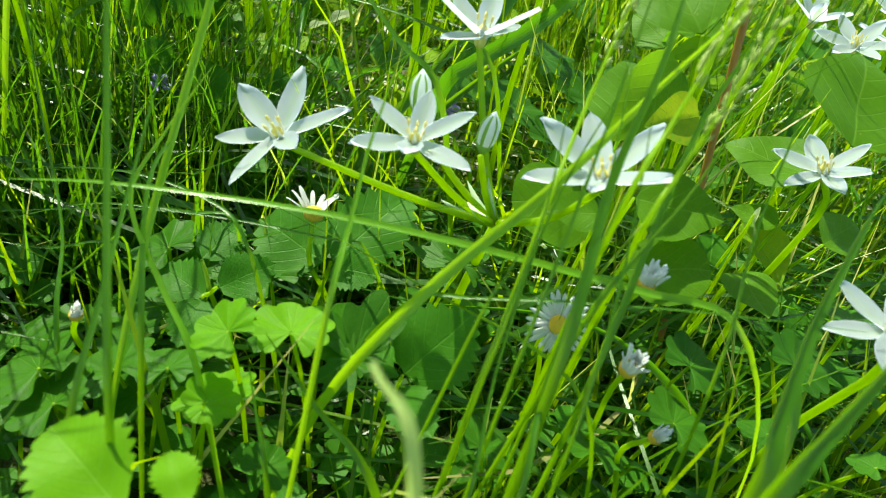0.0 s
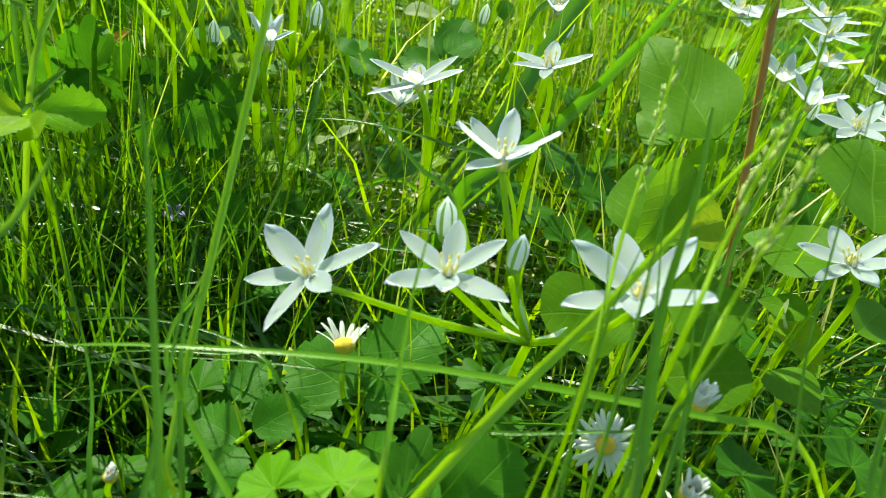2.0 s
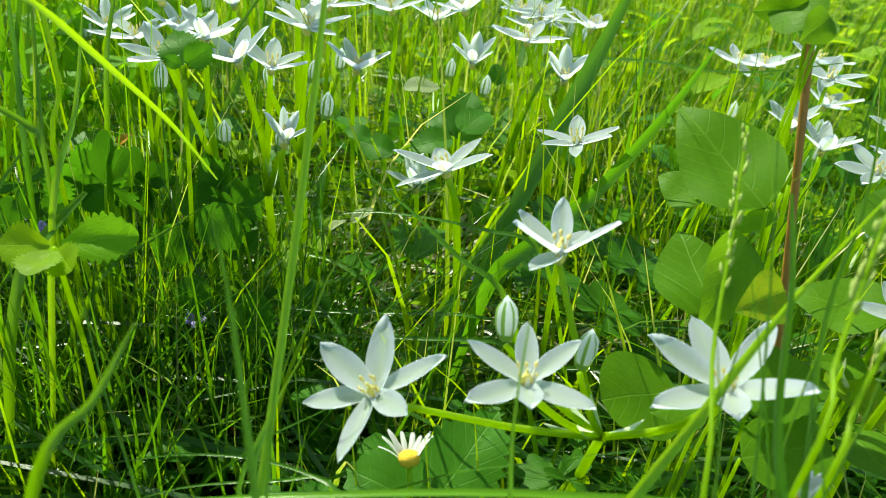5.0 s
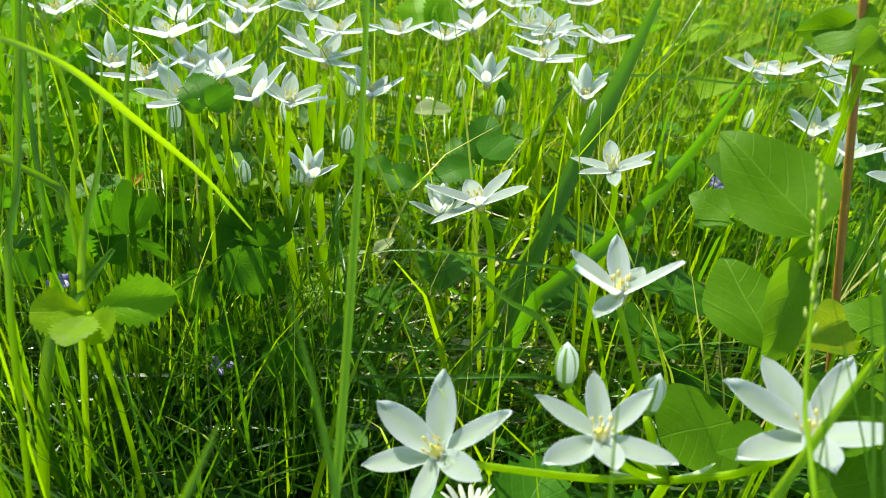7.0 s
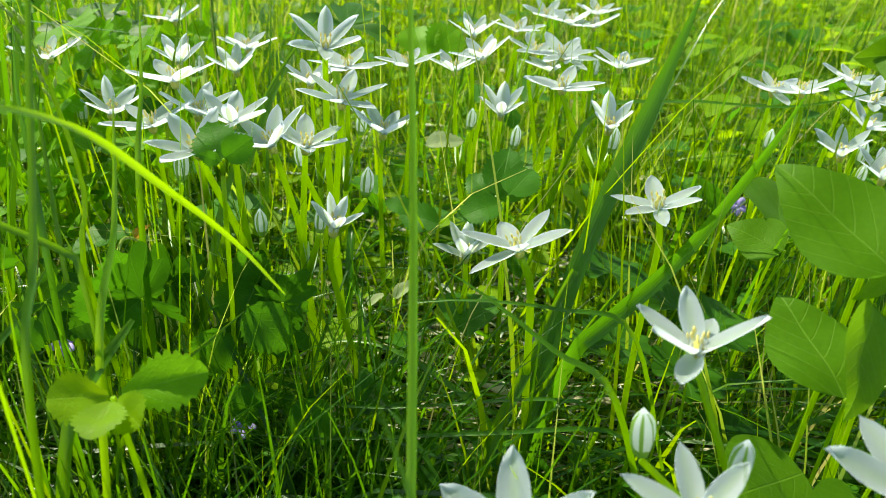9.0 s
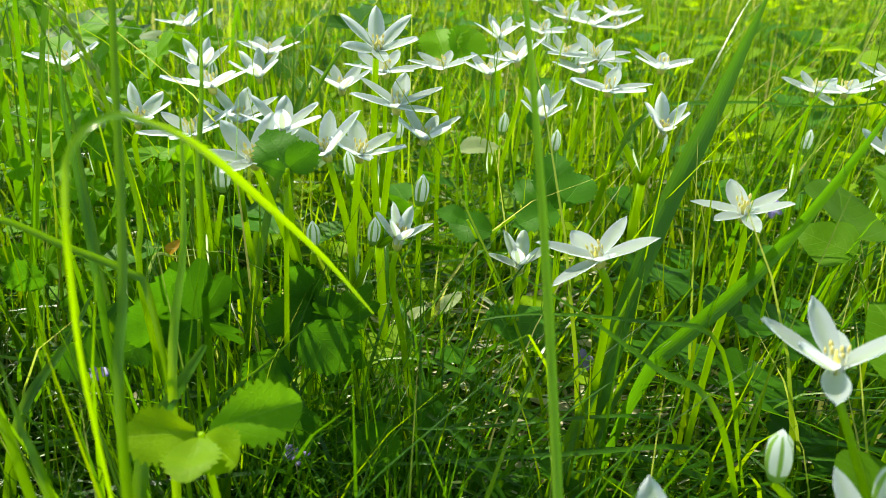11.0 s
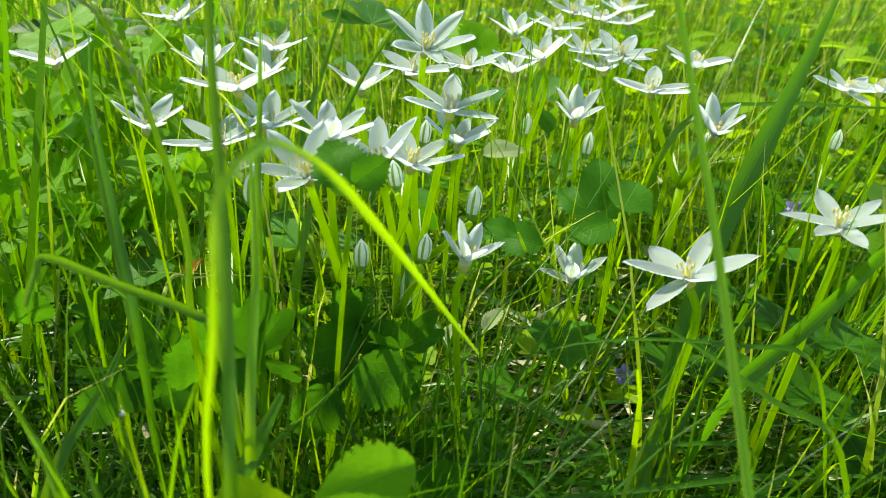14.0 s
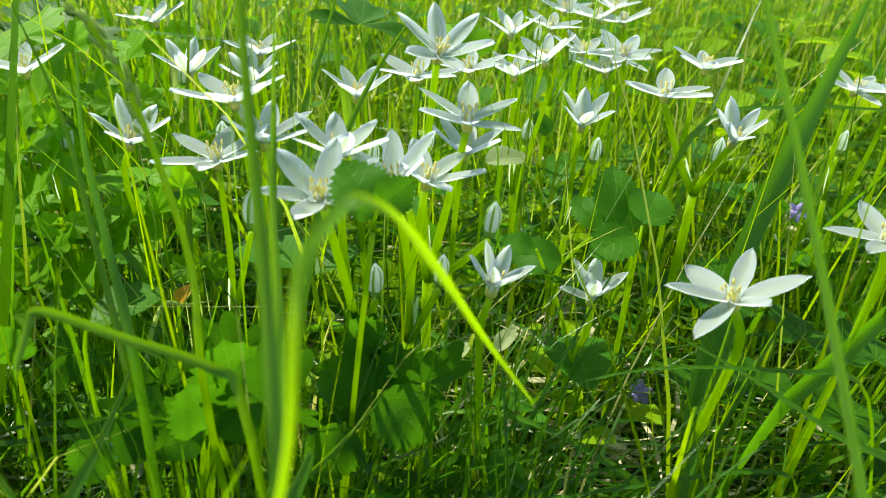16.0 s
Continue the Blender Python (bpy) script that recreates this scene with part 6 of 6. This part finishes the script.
def lying_blades(name, count, box, top, length, wide, seed, material, label):
    """Blades and straws that lie crosswise, matted close above the ground."""
    rng = np.random.default_rng(seed)
    rows, n = 5, count
    x, y, z = rng.uniform(box[0], box[1], n), rng.uniform(box[2], box[3], n), 0.003 + top * rng.random(n) ** 1.6
    head = rng.normal(0, 0.55, n) + np.pi * (rng.random(n) < 0.5)
    size = rng.uniform(length[0], length[1], n)
    rise, sag = rng.normal(0, 0.16, n), rng.uniform(-0.05, 0.18, n)
    s = np.linspace(-0.5, 0.5, rows)[None]
    bow = rng.normal(0, 0.12, n)[:, None] * (s * s * 4 - 0.5)
    px = x[:, None] + size[:, None] * (np.cos(head)[:, None] * s - np.sin(head)[:, None] * bow)
    py = y[:, None] + size[:, None] * (np.sin(head)[:, None] * s + np.cos(head)[:, None] * bow)
    pz = np.maximum(0.002, z[:, None] + size[:, None] * (rise[:, None] * s - sag[:, None] * s * s * 2))
    centre = np.stack([px, py, pz], -1)
    tilt = rng.uniform(-0.9, 0.9, n)
    side = np.stack([-np.sin(head) * np.cos(tilt), np.cos(head) * np.cos(tilt), np.sin(tilt)], -1)[:, None, :]
    w = (rng.uniform(wide[0], wide[1], n)[:, None] * 0.5 * (1 - np.abs(2 * s) ** 3 * 0.85))[..., None]
    verts = np.stack([centre - side * w, centre + side * w], 2).reshape(-1, 3)
    uvs = np.tile(np.stack([np.tile([0.0, 1.0], rows), np.repeat(np.linspace(0, 1, rows), 2)], -1), (n, 1))
    base = (np.arange(n) * rows * 2)[:, None] + (np.arange(rows - 1) * 2)[None]
    faces = np.stack([base, base + 1, base + 3, base + 2], -1).reshape(-1, 4)
    me = mesh_of(name, verts.tolist(), faces.tolist(), [material], uvs)
    return tagged(new(name, me), label, "grass", kind="stuff")


def low_herbs(name, count, box, top, length, seed, material, label):
    """Many small oval leaves of low herbs, each bent along its midrib, in one mesh."""
    rng = np.random.default_rng(seed)
    prof = np.array([[0, 0], [0.2, 0.30], [0.5, 0.40], [0.8, 0.26], [1.0, 0.02]])
    n = count
    at = np.stack([rng.uniform(box[0], box[1], n), rng.uniform(box[2], box[3], n), 0.006 + top * rng.random(n) ** 1.3], -1)
    clump = np.sin(at[:, 0] * 23 + 2 * np.sin(at[:, 1] * 17)) * np.sin(at[:, 1] * 29 + 1.5 * np.sin(at[:, 0] * 13))
    at = at[rng.uniform(-1, 1, n) < clump + 0.3]
    n = len(at)
    head, pitch, size, ratio = rng.uniform(0, 2 * np.pi, n), rng.normal(0.15, 0.4, n), rng.uniform(length[0], length[1], n), rng.uniform(0.8, 1.25, n)
    ax = np.stack([np.cos(head) * np.cos(pitch), np.sin(head) * np.cos(pitch), np.sin(pitch)], -1)
    side = np.stack([-np.sin(head), np.cos(head), 0 * head], -1)
    up = np.cross(ax, side)
    verts = np.zeros((n, 5, 3, 3))
    for i, (s, w) in enumerate(prof):
        for j, k in enumerate((-1, 0, 1)):
            lift = 0.25 * w * abs(k) - 0.25 * s * s
            verts[:, i, j] = at + size[:, None] * (ax * s + side * (k * w * ratio)[:, None] + up * lift)
    uvs = np.array([[s, 0.5 * w * k] for s, w in prof for k in (-1, 0, 1)])
    base = (np.arange(n) * 15)[:, None, None] + (np.arange(4) * 3)[None, :, None] + np.arange(2)[None, None]
    faces = np.stack([base, base + 3, base + 4, base + 1], -1).reshape(-1, 4)
    me = mesh_of(name, verts.reshape(-1, 3).tolist(), faces.tolist(), [material], np.tile(uvs, (n, 1)))
    return tagged(new(name, me), label, "herbs", kind="stuff")


def clear_of_leaves(bx, by, centre):
    """Few blades stand where the broad leaves cover the ground, and in the sunny gap behind the near flowers."""
    covered = (np.abs(bx + 0.05) < 0.07) & (by > 0.06) & (by < 0.175)
    ivy = ((bx + 0.215) / 0.048) ** 2 + ((by - 0.365) / 0.060) ** 2 < 1
    gap = ivy | (((bx + 0.075) / 0.090) ** 2 + ((by - 0.380) / 0.115) ** 2 < 1)
    return ~(covered | gap) | (np.sin(bx * 9173.0 + by * 7919.0) > 0.55)


grass_field("short_grass", 8500, (-0.50, 0.55, 0.10, 0.80), (0.03, 0.095), (0.0010, 0.0030), 11, lean=(0.02, 0.5), bare=clear_of_leaves)
grass_field("meadow_grass", 4200, (-0.50, 0.55, 0.12, 0.80), (0.08, 0.16), (0.0012, 0.0030), 15, lean=(0.03, 0.4), bare=clear_of_leaves, bow=0.35)
# The darker grass colour here stands in for shade on the left.
grass_field("left_grass", 2300, (-0.40, -0.07, 0.20, 0.42), (0.05, 0.125), (0.0012, 0.0030), 17, lean=(0.1, 0.6), material=FINE_AND_SHADED_GRASS, bare=clear_of_leaves)
grass_field("tall_grass", 850, (-0.50, 0.65, 0.27, 0.85), (0.13, 0.23), (0.0012, 0.0036), 12, lean=(0.02, 0.35), material=FINE_AND_SHADED_GRASS, label="tall dark green grass blades", bare=clear_of_leaves)
grass_field("tall_clump", 230, (-0.62, -0.20, 0.46, 0.74), (0.24, 0.40), (0.0022, 0.0050), 18, lean=(0.02, 0.45), material=FINE_AND_SHADED_GRASS, bare=clear_of_leaves)
grass_field("fine_grass", 3400, (0.05, 0.62, 0.24, 0.90), (0.08, 0.20), (0.0007, 0.0015), 16, lean=(0.02, 0.25), material=FINE_AND_SHADED_GRASS, label="fine dark green upright grass stems")
grass_field("thin_stems", 2300, (-0.45, 0.0, 0.20, 0.90), (0.08, 0.19), (0.0007, 0.0016), 19, lean=(0.02, 0.4), material=FINE_AND_SHADED_GRASS, label="thin dark green grass stems", bare=clear_of_leaves)
grass_field("flower_grass", 420, (-0.24, 0.12, 0.24, 0.56), (0.15, 0.25), (0.0010, 0.0024), 41, lean=(0.02, 0.3), label="slender bright grass blades among the star flowers")
grass_field("side_clump", 120, (-0.34, -0.17, 0.24, 0.32), (0.12, 0.20), (0.0014, 0.0030), 42, lean=(0.02, 0.4), material=FINE_AND_SHADED_GRASS, label="tall dark grass clump at the edge of the flowers")
grass_field("near_short_grass", 1700, (-0.25, 0.17, 0.09, 0.28), (0.03, 0.085), (0.0012, 0.0030), 45, lean=(0.05, 0.6), material=FINE_AND_SHADED_GRASS, bare=clear_of_leaves, keep=0.07, label="short dark green grass filling the gaps")
grass_field("left_tuft", 900, (-0.200, -0.072, 0.160, 0.280), (0.08, 0.150), (0.0012, 0.0028), 43, lean=(0.05, 0.5), material=FINE_AND_SHADED_GRASS, label="dense dark green tuft of grass", keep=0.06)
# Stand added out of view; its shadow darkens the lower left.
grass_field("tall_left_grass", 300, (-0.42, -0.245, 0.24, 0.385), (0.24, 0.38), (0.0022, 0.0048), 46, lean=(0.02, 0.3), material=FINE_AND_SHADED_GRASS, label="unseen tall grass added to shade the lower left", bow=0.3)
grass_field("left_stalks", 62, (-0.215, -0.135, 0.195, 0.300), (0.16, 0.24), (0.0010, 0.0022), 44, lean=(0.02, 0.25), material=STEMS, label="tall thin green grass stalks", bow=0.2)
grass_field("far_grass", 46000, (0, 1, 0, 1), (0.06, 0.20), (0.0016, 0.0044), 13, rows=5, lean=(0.03, 0.4), keep=0.10, ring=(0.05, 0.45, 0.42, 3.0), bow=0.3)
grass_field("distant_grass", 16000, (0, 1, 0, 1), (0.12, 0.30), (0.006, 0.014), 23, rows=4, lean=(0.1, 0.8), ring=(0.05, 0.45, 2.4, 11.0))
grass_field("grass_around", 1600, (-0.42, 0.45, -0.15, 0.10), (0.05, 0.15), (0.002, 0.004), 14, rows=5, keep=0.08)
lying_blades("matted_grass", 2200, (-0.45, 0.5, 0.24, 0.85), 0.045, (0.05, 0.16), (0.0008, 0.0024), 21, GRASS, "flattened green grass blades lying crosswise")
lying_blades("near_matted_grass", 520, (-0.30, 0.20, 0.12, 0.28), 0.055, (0.07, 0.20), (0.0010, 0.0024), 26, FINE_AND_SHADED_GRASS, "long soft green grass blades lying over each other")
lying_blades("matted_stems", 1500, (-0.36, 0.36, 0.19, 0.55), 0.06, (0.06, 0.18), (0.0007, 0.0018), 24, FINE_AND_SHADED_GRASS, "thin dark green grass stems lying crosswise")
lying_blades("gap_straw", 260, (-0.14, 0.02, 0.27, 0.44), 0.035, (0.02, 0.08), (0.0010, 0.0030), 25, STRAW, "bleached dry grass lying in a sunny gap")
lying_blades("dry_straw", 800, (-0.45, 0.5, 0.25, 0.95), 0.026, (0.02, 0.09), (0.0007, 0.0022), 22, STRAW, "pale dry straws lying on the ground")
# Sunlit patches of ground, put into the lime colour of these leaves.
low_herbs("lime_leaves", 5200, (-0.6, 0.9, 0.38, 1.5), 0.055, (0.010, 0.026), 36, LEAF_LIME_LIT, "low herb leaves coloured lime as sunlit ground patches")
low_herbs("gap_leaves", 420, (-0.16, 0.03, 0.28, 0.49), 0.045, (0.008, 0.018), 37, LEAF_LIME_LIT, "small leaves in a gap of the grass, coloured lime as sunlit")
low_herbs("far_lime_leaves", 1500, (0.12, 1.0, 0.50, 1.4), 0.10, (0.014, 0.034), 38, LEAF_LIME_LIT, "herb leaves coloured lime as sunlit patches behind the thin grass")
low_herbs("herb_leaves", 800, (-0.50, 0.60, 0.30, 1.0), 0.09, (0.014, 0.032), 34, LEAF_TOOTHED, "broad green herb leaves between grass stems")
low_herbs("near_herbs", 1500, (-0.17, 0.16, 0.06, 0.27), 0.035, (0.005, 0.014), 35, LEAF_TOOTHED, "small green leaves covering the ground")
low_herbs("low_herbs", 2600, (-0.45, 0.50, 0.13, 0.95), 0.05, (0.006, 0.017), 31, LEAF_TOOTHED, "small oval leaves of low meadow herbs")
# Dry scraps; their pale flecks also stand in for glints on sunlit leaves.
low_herbs("dry_litter", 1300, (-0.45, 0.50, 0.24, 0.95), 0.030, (0.004, 0.012), 33, STRAW, "pale dry leaf scraps and painted sun glints between the grass")
low_herbs("far_herbs", 5000, (-1.3, 1.6, 0.80, 2.4), 0.08, (0.012, 0.035), 32, LEAF_TOOTHED, "oval leaves of meadow herbs among the grass")
